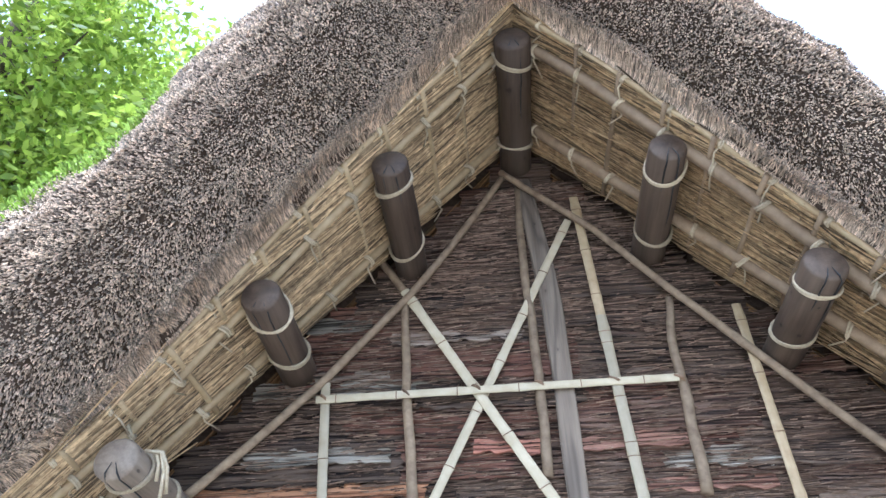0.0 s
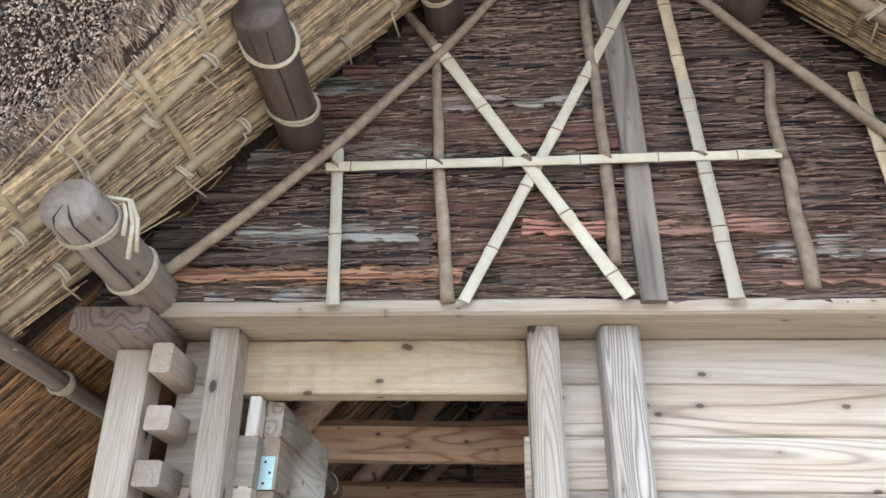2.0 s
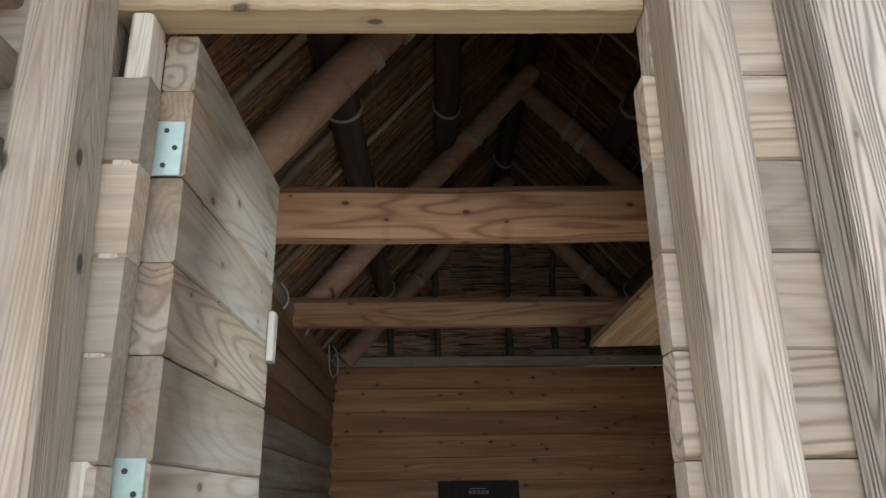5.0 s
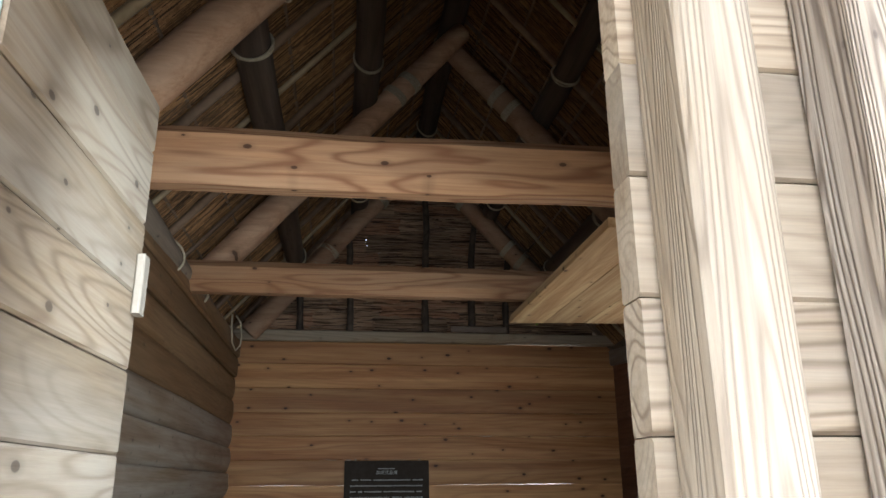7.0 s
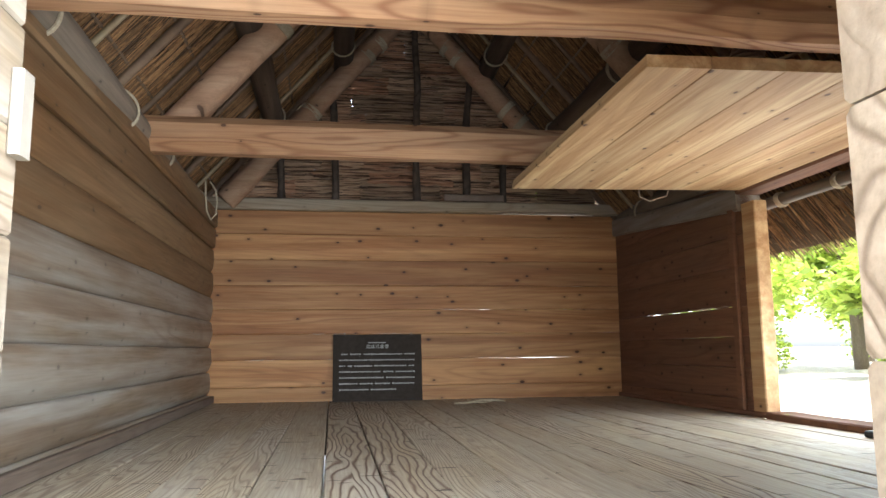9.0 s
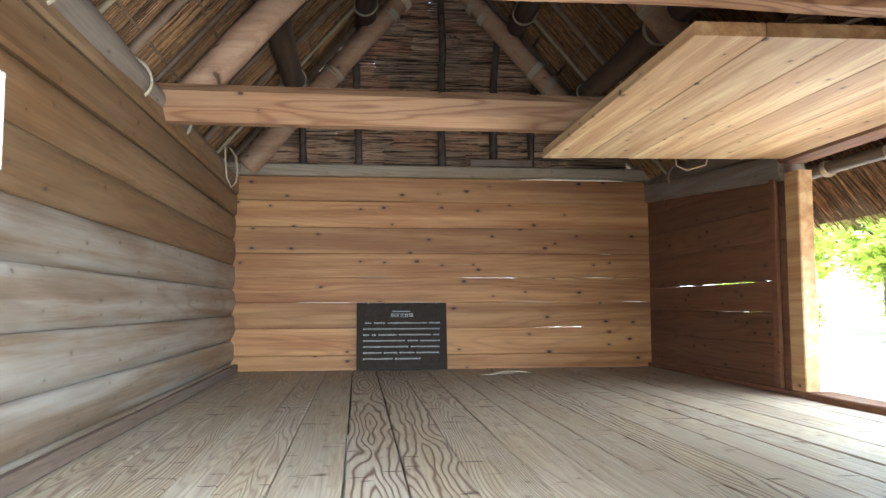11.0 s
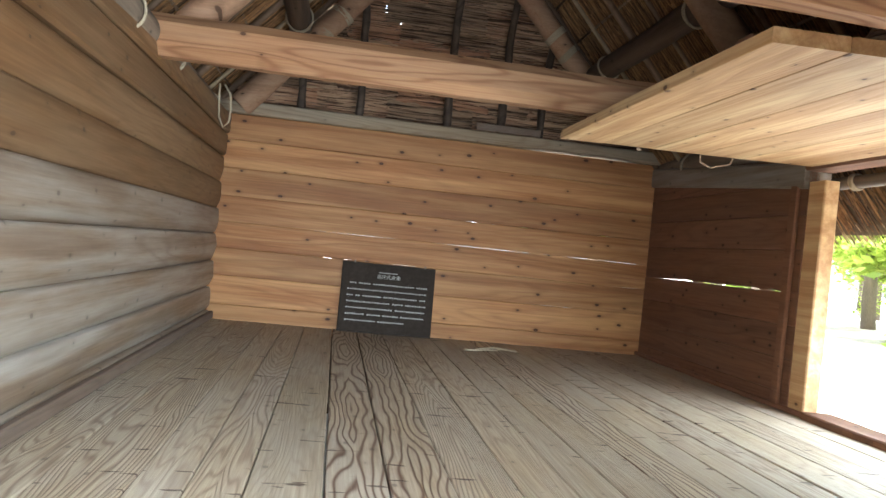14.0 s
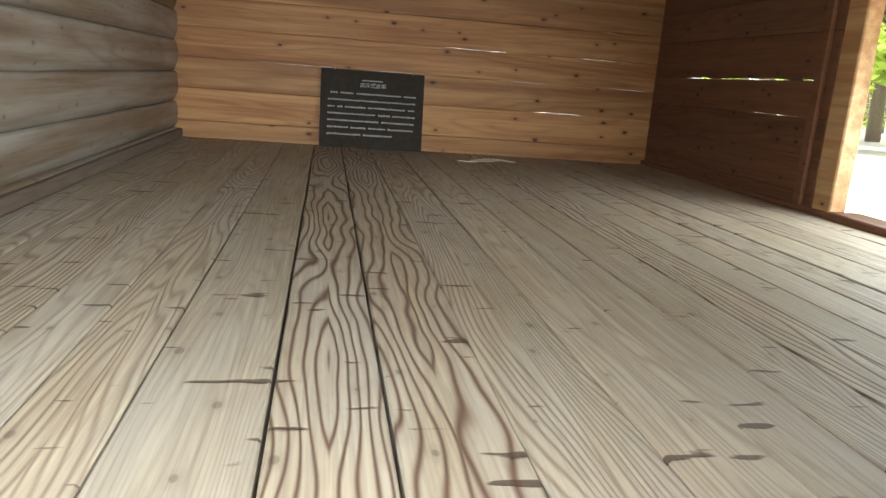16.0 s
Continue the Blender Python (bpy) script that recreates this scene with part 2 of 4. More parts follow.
M_lintel = wood("pale_lintel_wood", "x", light=(0.49, 0.38, 0.23), dark=(0.27, 0.18, 0.09), grey=(0.45, 0.38, 0.28), grey_amount=0.3, rings=20, ring_strength=0.3, knots=0.95, spots=0.25, knot_size=1.5)
M_side_y = wood("brown_plate_timber", "y", light=(0.15, 0.105, 0.072), dark=(0.065, 0.042, 0.028), grey=(0.20, 0.165, 0.135), grey_amount=0.4)
M_end_y = wood("brown_plank_end", "y", light=(0.32, 0.245, 0.165), dark=(0.13, 0.09, 0.056), grey=(0.38, 0.34, 0.275), grey_amount=0.5, rings=20, ring_strength=0.5)
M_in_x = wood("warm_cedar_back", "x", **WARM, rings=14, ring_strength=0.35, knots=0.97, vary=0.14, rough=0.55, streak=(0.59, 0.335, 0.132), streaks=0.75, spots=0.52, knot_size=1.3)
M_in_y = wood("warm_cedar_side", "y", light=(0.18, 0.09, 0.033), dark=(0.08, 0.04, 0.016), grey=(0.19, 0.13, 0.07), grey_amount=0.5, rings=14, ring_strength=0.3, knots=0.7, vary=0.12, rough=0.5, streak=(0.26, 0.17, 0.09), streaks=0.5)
# lower left planks: the window's grey sheen is put into the streak colours
M_wash_sheen_y = wood("grey_cedar_sheen", "y", light=(0.21, 0.145, 0.088), dark=(0.105, 0.064, 0.037), grey=(0.30, 0.265, 0.215), grey_amount=0.7, rings=7, ring_strength=0.3, knots=0.6, vary=0.08, rough=0.42, streak=(0.34, 0.315, 0.27), streaks=0.85)
# window wall: its shade beside the opening is put into this darker red
M_right_shaded_y = wood("red_cedar_shaded", "y", light=(0.20, 0.088, 0.042), dark=(0.10, 0.042, 0.022), grey=(0.19, 0.12, 0.08), grey_amount=0.3, rings=16, ring_strength=0.35, knots=0.85, vary=0.12, streak=(0.26, 0.125, 0.06), streaks=0.4)
FLOORWOOD = dict(light=(0.45, 0.37, 0.245), dark=(0.125, 0.070, 0.042), grey=(0.43, 0.40, 0.335), grey_amount=0.5, knots=0.5, relief=0.6, rough=0.6, vary=0.10, dents=0.85)
M_floor = wood("worn_floor_plank", "y", **FLOORWOOD, rings=26, sharp=3.0, ring_strength=0.58, across=6.0, along=0.5, cathedral=2.2)
M_floor_bold = wood("figured_floor_plank", "y", **FLOORWOOD, rings=8, sharp=4.5, ring_strength=1.0, across=5.0, along=1.3, cathedral=4.6, figure=1.0)
M_shutter = wood("pale_shutter_plank", "y", light=(0.46, 0.275, 0.12), dark=(0.26, 0.13, 0.052), grey=(0.47, 0.315, 0.165), grey_amount=0.3, rings=17, ring_strength=0.35, knots=0.95, vary=0.12, streak=(0.62, 0.45, 0.24), streaks=0.8)
M_tie = wood("tie_beam_cedar", "x", light=(0.44, 0.235, 0.11), dark=(0.20, 0.085, 0.038), grey=(0.40, 0.29, 0.18), grey_amount=0.35, rings=13, ring_strength=0.75, knots=0.95, across=6.0, along=0.8)
M_door_y = wood("door_plank", "y", light=(0.27, 0.20, 0.12), dark=(0.12, 0.078, 0.045), grey=(0.31, 0.275, 0.225), grey_amount=0.6, rings=26, ring_strength=0.55, knots=0.8, streak=(0.34, 0.29, 0.22), streaks=0.5)
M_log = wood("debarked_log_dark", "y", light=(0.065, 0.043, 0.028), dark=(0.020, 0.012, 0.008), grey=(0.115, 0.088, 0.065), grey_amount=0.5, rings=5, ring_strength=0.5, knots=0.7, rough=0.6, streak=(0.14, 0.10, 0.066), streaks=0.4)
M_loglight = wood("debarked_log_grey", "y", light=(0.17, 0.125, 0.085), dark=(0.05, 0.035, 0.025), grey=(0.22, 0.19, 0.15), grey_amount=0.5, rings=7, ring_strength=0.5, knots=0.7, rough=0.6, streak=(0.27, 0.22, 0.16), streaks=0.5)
M_rafter = wood("rafter_log", "x", light=(0.50, 0.29, 0.165), dark=(0.22, 0.11, 0.055), grey=(0.42, 0.31, 0.21), grey_amount=0.4, rings=8, ring_strength=0.3, knots=0.9, streak=(0.58, 0.39, 0.25), knot_size=1.4)
M_kingpost = wood("weathered_batten", "z", light=(0.10, 0.074, 0.052), dark=(0.014, 0.011, 0.009), grey=(0.19, 0.158, 0.12), grey_amount=0.4, rings=16, ring_strength=0.9, relief=1.0, streak=(0.27, 0.215, 0.155), streaks=0.5)
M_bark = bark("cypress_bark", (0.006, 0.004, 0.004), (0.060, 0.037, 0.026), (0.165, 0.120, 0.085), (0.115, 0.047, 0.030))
# back gable: paler copy of the bark, its lit look put into the colours
M_bark_lit = bark("lightened_bark", (0.035, 0.018, 0.010), (0.36, 0.21, 0.12), (0.56, 0.39, 0.245), (0.27, 0.12, 0.062))
M_fibre = plain("bark_fibres", (0.10, 0.06, 0.04), (0.30, 0.22, 0.16), 30, 0.85, 0.5, island=0.8)
M_bark_brown = bark("reddish_bark", (0.03, 0.014, 0.010), (0.22, 0.105, 0.070), (0.34, 0.19, 0.13), (0.24, 0.10, 0.065))
M_bark_red = bark("fresh_red_bark", (0.10, 0.04, 0.02), (0.36, 0.16, 0.070), (0.48, 0.26, 0.14), (0.38, 0.15, 0.065))
M_bark_grey = bark("grey_bark", (0.03, 0.024, 0.018), (0.19, 0.16, 0.12), (0.40, 0.36, 0.29), (0.16, 0.11, 0.08))
M_backing = plain("dark_bark_backing", (0.05, 0.03, 0.02), (0.10, 0.06, 0.04), 20, 0.95, 0.4)
M_bamboo = plain("pale_split_bamboo", (0.36, 0.30, 0.19), (0.46, 0.40, 0.28), 14, 0.45, 0.15)
M_bamboo_old = plain("aged_bamboo", (0.31, 0.225, 0.12), (0.47, 0.37, 0.22), 14, 0.45, 0.2)
# right slope's canes: browner and darker, the shade there put into the colour
M_bamboo_shaded = plain("brown_shaded_bamboo", (0.18, 0.125, 0.078), (0.32, 0.24, 0.15), 14, 0.55, 0.2)
M_bamboo_dark = plain("dark_bamboo", (0.16, 0.10, 0.06), (0.26, 0.17, 0.10), 14, 0.6, 0.2)
M_stick = plain("grey_brown_stick", (0.15, 0.105, 0.066), (0.33, 0.25, 0.16), 20, 0.75, 0.5)
M_rope = plain("straw_rope", (0.38, 0.31, 0.20), (0.58, 0.50, 0.36), 90, 0.9, 0.8)
# near-black bed: the shade between the reeds is put into its colour
M_thatch = plain("shaded_thatch_bed", (0.030, 0.020, 0.013), (0.085, 0.060, 0.042), 40, 0.95, 1.0)
# reeds run very pale: part of their glint is painted as colour
M_reed = plain("weathered_glint_reeds", (0.32, 0.235, 0.165), (0.80, 0.66, 0.51), 30, 0.30, 0.2, island=0.9, spec=0.8)
M_straw = plain("straw_underside", (0.20, 0.13, 0.064), (0.55, 0.41, 0.23), 30, 0.6, 0.2, island=0.85)
# straw inside: redder, and darkened so the roof's shade is in its colour
M_straw_in = plain("red_shaded_straw", (0.16, 0.078, 0.030), (0.36, 0.20, 0.080), 30, 0.7, 0.2, island=0.8)
M_under = plain("straw_bed", (0.10, 0.065, 0.035), (0.22, 0.15, 0.082), 60, 0.9, 0.8, (1, 6, 1))
M_moss = plain("bright_moss", (0.14, 0.22, 0.02), (0.30, 0.40, 0.06), 60, 0.95, 1.0, island=0.4)
M_sign = plain("dark_brown_board", (0.032, 0.024, 0.018), (0.050, 0.039, 0.030), 30, 0.8, 0.1, spec=0.15)
M_print = plain("white_print", (0.42, 0.41, 0.38), (0.5, 0.49, 0.45), 30, 0.7, 0.0)
M_hinge = plain("green_grey_hinge", (0.30, 0.38, 0.33), (0.40, 0.47, 0.41), 40, 0.45, 0.1, metal=0.5)
M_white = plain("bare_pale_wood", (0.27, 0.23, 0.175), (0.35, 0.30, 0.235), 20, 0.7, 0.2)
M_black = plain("black_iron", (0.02, 0.02, 0.02), (0.04, 0.04, 0.04), 20, 0.5, 0.2)
M_ground = plain("leaf_strewn_earth", (0.22, 0.195, 0.16), (0.38, 0.35, 0.30), 3.0, 0.95, 0.6)
M_trunk = plain("tree_bark", (0.10, 0.075, 0.05), (0.19, 0.15, 0.11), 14, 0.95, 1.0, (3, 3, 0.5))


def leafy(name, a, b_col):
    m, t, b = mat(name)
    geo = t.nodes.new("ShaderNodeNewGeometry")
    col = ramp(t, geo.outputs["Random Per Island"], [(0.0, a), (1.0, b_col)])
    t.links.new(col, b.inputs["Base Color"])
    b.inputs["Roughness"].default_value = 0.5
    tr = t.nodes.new("ShaderNodeBsdfTranslucent")
    t.links.new(col, tr.inputs["Color"])
    mx = t.nodes.new("ShaderNodeMixShader")
    mx.inputs[0].default_value = 0.6
    out = t.nodes["Material Output"]
    t.links.new(b.outputs[0], mx.inputs[1])
    t.links.new(tr.outputs[0], mx.inputs[2])
    t.links.new(mx.outputs[0], out.inputs["Surface"])
    return m


M_leaf = leafy("green_leaves", (0.15, 0.23, 0.02), (0.46, 0.55, 0.09))


# ---- building helpers ----
def link(name, bm, material, smooth=False):
    me = bpy.data.meshes.new(name)
    bm.to_mesh(me)
    bm.free()
    me.materials.append(material)
    if smooth:
        me.shade_smooth()
    return new(name, me)


def thing(name, base, label="", category="", group="", kind="", free=False):
    """An Empty at the base of a thing; parts are given in the building's own coordinates."""
    ob = new(name)
    ob.empty_display_size = 0.1
    ob.matrix_world = (Matrix() if free else BUILD) @ Matrix.Translation(base)
    ob["base"] = list(base)
    return tagged(ob, label, category, group, kind)


def origin_of(ob):
    return Vector(ob["base"])


def part(name, bm, material, parent, label="", at=None, smooth=False):
    """Links a bmesh, drawn in the building's coordinates, as one mesh under parent; at: its own origin."""
    up = origin_of(parent)
    here = Vector(at) if at is not None else up
    bmesh.ops.translate(bm, vec=-here, verts=bm.verts)
    ob = link(name, bm, material, smooth)
    ob.parent = parent
    ob.location = here - up
    ob["base"] = list(here)
    if label:
        ob["label"] = label
    return ob


def single(name, bm, material, base, label="", category="", group="", kind="", smooth=False):
    """A thing that is one mesh."""
    bmesh.ops.translate(bm, vec=-Vector(base), verts=bm.verts)
    ob = link(name, bm, material, smooth)
    ob.matrix_world = BUILD @ Matrix.Translation(base)
    ob["base"] = list(base)
    return tagged(ob, label, category, group, kind)


def box(x0, x1, y0, y1, z0, z1, bevel=0.006, bm=None):
    own = bmesh.new()
    bmesh.ops.create_cube(own, size=1)
    for v in own.verts:
        v.co = Vector(((x0, x1)[v.co.x > 0], (y0, y1)[v.co.y > 0], (z0, z1)[v.co.z > 0]))
    if bevel:
        bmesh.ops.bevel(own, geom=own.edges[:], offset=bevel, segments=1, affect="EDGES")
    return own


def timber(axis, a0, a1, b0, b1, c0, c1, chamfer=0.006, wobble=0.002, steps=10, gap=None, seed=0):
    """A sawn timber along axis ('x', 'y' or 'z') from a0 to a1; b and c are its other two ranges in axis order.
    gap(a): how far its low c edge is worn away there."""
    bm = bmesh.new()
    rings = []
    k = chamfer
    for i in range(steps + 1):
        a = a0 + (a1 - a0) * i / steps
        w = [wobble * noise.noise((a * 2.3 + seed, j * 7.1 + seed * 3.3, seed * 1.7)) for j in range(4)]
        lo = c0 + w[0] + (gap(a) if gap else 0)
        hi, l, r = c1 + w[1], b0 + w[2], b1 + w[3]
        loop = [(l + k, lo), (r - k, lo), (r, lo + k), (r, hi - k), (r - k, hi), (l + k, hi), (l, hi - k), (l, lo + k)]
        ring = []
        for b, c in loop:
            co = {"x": (a, b, c), "y": (b, a, c), "z": (b, c, a)}[axis]
            ring.append(bm.verts.new(co))
        rings.append(ring)
    for p, q in zip(rings, rings[1:]):
        for j in range(8):
            bm.faces.new((p[j], p[(j + 1) % 8], q[(j + 1) % 8], q[j]))
    bm.faces.new(rings[0][::-1])
    bm.faces.new(rings[-1])
    bmesh.ops.recalc_face_normals(bm, faces=bm.faces)
    return bm


def sweep(points, radius, sides=6, bm=None, closed=False, radii=None, cap=True):
    """A tube along points."""
    bm = bm or bmesh.new()
    pts = [Vector(p) for p in points]
    n = len(pts)
    rings = []
    side = None
    for i, p in enumerate(pts):
        a = pts[(i - 1) % n] if closed or i else p
        b = pts[(i + 1) % n] if closed or i < n - 1 else p
        d = (b - a).normalized()
        if side is None:
            side = d.orthogonal().normalized()
        side = (side - d * side.dot(d)).normalized()
        up = d.cross(side)
        r = radii[i] if radii else radius
        rings.append([bm.verts.new(p + (side * math.cos(6.2832 * j / sides) + up * math.sin(6.2832 * j / sides)) * r) for j in range(sides)])
    pairs = list(zip(rings, rings[1:])) + ([(rings[-1], rings[0])] if closed else [])
    for p, q in pairs:
        for j in range(sides):
            bm.faces.new((p[j], p[(j + 1) % sides], q[(j + 1) % sides], q[j]))
    if cap and not closed:
        bm.faces.new(rings[0][::-1])
        bm.faces.new(rings[-1])
    return bm


def log(p0, p1, r0, r1, sides=18, steps=14, rough=0.006, seed=0.0):
    """A debarked log, a little crooked, with eased ends."""
    p0, p1 = Vector(p0), Vector(p1)
    pts, radii = [], []
    d = (p1 - p0)
    length = d.length
    stops = [0, 0.012 / length] + [i / steps for i in range(1, steps)] + [1 - 0.012 / length, 1]
    for f in stops:
        wob = noise.noise_vector((f * length * 1.3 + seed, seed * 2.1, 0)) * rough
        pts.append(p0 + d * f + wob)
        r = r0 + (r1 - r0) * f
        radii.append(r * (0.88 if f in (0, 1) else 1 + 0.03 * noise.noise((f * length * 3 + seed, 5, 1))))
    bm = sweep(pts, r0, sides, radii=radii)
    for v in bm.verts:
        v.co += Vector(noise.noise_vector(v.co * 9 + Vector((seed, 0, 0)))) * rough * 0.4
    return bm


def ring_rope(centre, axis, radius, thick=0.008, turns=2, slant=0.15, seed=0, bm=None):
    """Straw rope wound round a log."""
    r = random.Random(seed)
    axis = Vector(axis).normalized()
    u = axis.orthogonal().normalized()
    v = axis.cross(u)
    bm = bm or bmesh.new()
    for k in range(turns):
        ph = r.uniform(0, 6.28)
        off = (k - (turns - 1) / 2) * thick * 1.7
        sl = slant * r.uniform(0.6, 1.2)
        pts = []
        for i in range(26):
            a = 6.2832 * i / 26
            rr = radius + thick * 0.5 + 0.002 * math.sin(a * 3 + ph)
            pts.append(Vector(centre) + u * math.cos(a) * rr + v * math.sin(a) * rr + axis * (off + sl * radius * math.sin(a + seed)))
        sweep(pts, thick, 6, bm, closed=True)
    return bm


def underside(x):
    """Height of the underside of the thatch."""
    return APEX - SLOPE * abs(x - MID)

# ---- ground ----
gm = bmesh.new()  # one sheet out to the horizon
bmesh.ops.create_grid(gm, x_segments=80, y_segments=80, size=1)
for v in gm.verts:
    r = max(abs(v.co.x), abs(v.co.y))
    k = 60 * r + 840 * r ** 5
    v.co.x, v.co.y = v.co.x / max(r, 1e-6) * k, v.co.y / max(r, 1e-6) * k
    far = max(0.0, (v.co - Vector((0.8, 9, 0))).length - 9)
    v.co.z = 0.12 * noise.noise((v.co.x * 0.3, v.co.y * 0.3, 0)) * min(1, far / 4) + min(far * 0.02, 1.0)
tagged(link("ground", gm, M_ground, True), "bare pale earth with leaf litter round the building", "ground", kind="structure")

# ---- floor frame, posts ----
floor = thing("floor", (MID, 6.4, FLOOR - 0.05), "worn greyish wooden plank floor with dark open joints", "floor", kind="structure")
walls = {}
walls["front"] = thing("wall_front", (MID, FRONT, FLOOR), "weathered grey horizontal plank wall with a door opening", "wall", kind="structure")
walls["left"] = thing("wall_left", (LEFT, 6.4, FLOOR), "grey-brown horizontal plank wall", "wall", kind="structure")
walls["right"] = thing("wall_right", (RIGHT, 6.4, FLOOR), "reddish plank wall with a wide open window", "wall", kind="structure")
walls["back"] = thing("wall_back", (MID, BACK, FLOOR), "warm orange-brown knotty plank wall", "wall", kind="structure")


def lean(bm, top, z0=1.1, z1=2.4):
    """Leans a post outwards by top metres at its head."""
    for v in bm.verts:
        v.co.x += top * (v.co.z - z0) / (z1 - z0)


# corner posts stand outside the crossed wall ends
for x0, x1, y0, y1, dx in ((-1.14, -1.02, 3.47, 3.60, -0.055), (2.06, 2.18, 3.47, 3.60, 0.055), (-1.32, -1.22, 9.30, 9.42, 0), (2.28, 2.38, 9.30, 9.42, 0)):
    bm = timber("z", EARTH, 2.375, x0, x1, y0, y1, 0.008, 0.004, 14, seed=x0 * 5 + y0)
    lean(bm, dx)
    single("post", bm, M_post_z, ((x0 + x1) / 2, (y0 + y1) / 2, EARTH), "pale weathered square corner post", "post", "corner posts")
for x0, x1, dx, lab in ((-0.835, -0.735, -0.055, "weathered grey square door post with a long crack"), (0.184, 0.287, 0, "pale weathered door post with dark knots"), (0.422, 0.547, 0, "grey weathered post with raised wavy grain")):
    bm = timber("z", EARTH, 2.462, x0, x1, 3.49, 3.617, 0.009, 0.004, 16, seed=x0 * 7)
    lean(bm, dx)
    single("post", bm, M_post_dark if x0 > 0.4 else M_post_z, ((x0 + x1) / 2, 3.55, EARTH), lab, "post", "front posts")

# ---- plates ----
single("front_plate", timber("x", -1.06, 2.02, 3.40, 3.72, 2.466, 2.522, 0.01, 0.006, 30, seed=3), M_beam_x, (MID, 3.55, 2.47), "wide weathered plate timber above the door", "beam")
for side, x0, x1, s in ((-1, -1.28, -1.025, 1), (1, 1.965, 2.22, 2)):
    bm = timber("y", 3.313, 9.75, x0, x1, 2.378, 2.464, 0.01, 0.003, 24, seed=s)
    for v in bm.verts:
        v.co.z += 0.018 * (v.co.y - 3.4)
        if v.co.y > 3.7 and side * (v.co.x - MID) < 1.65:
            v.co.x = LEFT - 0.005 if side < 0 else RIGHT + 0.005
    single("side_plate", bm, M_side_y, ((x0 + x1) / 2, 6.4, 2.38), "dark brown side plate timber with a projecting end", "beam", "side plates")
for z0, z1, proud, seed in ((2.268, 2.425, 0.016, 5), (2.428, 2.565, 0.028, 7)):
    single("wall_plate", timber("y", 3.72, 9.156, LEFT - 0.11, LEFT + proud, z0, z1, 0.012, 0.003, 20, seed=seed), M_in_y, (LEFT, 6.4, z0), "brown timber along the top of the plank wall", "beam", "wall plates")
bm = timber("y", 3.72, 7.245, RIGHT - 0.035, 2.33, 2.362, 2.46, 0.012, 0.002, 14, seed=6)
single("wall_plate", bm, M_right_shaded_y, (RIGHT, 5.5, 2.36), "red-brown timber over the window", "beam", "wall plates")
bm = timber("y", 7.25, 9.208, RIGHT - 0.03, 2.33, 2.268, 2.41, 0.012, 0.003, 10, seed=9)
for v in bm.verts:
    v.co.z += 0.074 * (v.co.y - 7.25)
single("wall_plate", bm, M_wash_sheen_y, (RIGHT, 8.2, 2.27), "greyish timber rising along the top of the red wall", "beam", "wall plates")
single("back_plate", timber("x", -1.30, 2.36, 9.16, 9.34, 2.588, 2.68, 0.01, 0.003, 40, seed=8, gap=lambda a: 0.010 * min(1.0, max(0.0, (a - 0.95) * 3)) * min(1.0, max(0.0, (2.1 - a) * 6))), M_beam_x, (MID, 9.25, 2.585), "greyish plate timber on the back wall", "beam")

# ---- tie beams ----
for y0, s, low in ((5.22, 1, 2.412), (6.93, 2, 2.455)):
    bm = timber("x", -1.2, 2.12, y0, y0 + 0.16, low, 2.635, 0.045, 0.006, 24, seed=s * 4)
    for v in bm.verts:
        v.co.z += 0.012 * noise.noise((v.co.x * 0.8, s, 0))
    single("tie_beam", bm, M_tie, (MID, y0 + 0.08, 2.40), "reddish cedar tie beam with wavy grain and rounded edges", "beam", "tie beams")

# ---- log purlins with their ropes ----
def purlin(x, z, r, y_front, label, material, seed, y_ropes, drift=0.0):
    t = thing("purlin", (x, 6.2, z - r), label, "purlin", "roof purlins")
    part("log", log((x, y_front, z), (x + drift, 9.85, z), r * 1.03, r * 0.95, 18, 22, 0.012, seed), material, t, at=(x, 6.2, z), smooth=True)
    for i, ang in enumerate((-1.9, -1.2)):
        u = Vector((math.cos(ang), 0, math.sin(ang)))
        run = [Vector((x, y_front - 0.003, z)) + u * r * 0.25, Vector((x, y_front - 0.003, z)) + u * r * 0.8] + [Vector((x + 0.006 * noise.noise((k, seed, i)), y_front + 0.02 + 0.06 * k, z)) + u * (r * 1.03 - 0.001) for k in range(4 + 4 * i)]
        part("crack", sweep(run, 0.0032, 5, radii=[0.001] + [0.0034] * (len(run) - 2) + [0.001]), M_black, t, "dark drying crack")
    for i, y in enumerate(y_ropes):
        c = (x + drift * (y - y_front) / (9.85 - y_front), y, z)
        part("rope", ring_rope(c, (0, 1, 0), r * 1.03, 0.0065, 2, 0.35, seed * 10 + i), M_rope, t, "pale straw rope binding", at=c, smooth=True)


PURLINS = ((-1.06, 2.545, 0.08, 2.80), (-0.63, 3.20, 0.082, 2.78), (-0.115, 3.775, 0.08, 2.66), (0.46, 4.44, 0.085, 2.55), (1.075, 3.765, 0.08, 2.67), (1.55, 3.16, 0.08, 2.75), (2.0, 2.545, 0.08, 2.80))
for i, (x, z, r, yf) in enumerate(PURLINS):
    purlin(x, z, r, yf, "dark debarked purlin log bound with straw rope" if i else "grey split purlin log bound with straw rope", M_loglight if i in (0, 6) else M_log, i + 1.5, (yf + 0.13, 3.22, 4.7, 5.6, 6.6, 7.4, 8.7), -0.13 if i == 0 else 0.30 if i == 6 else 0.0)

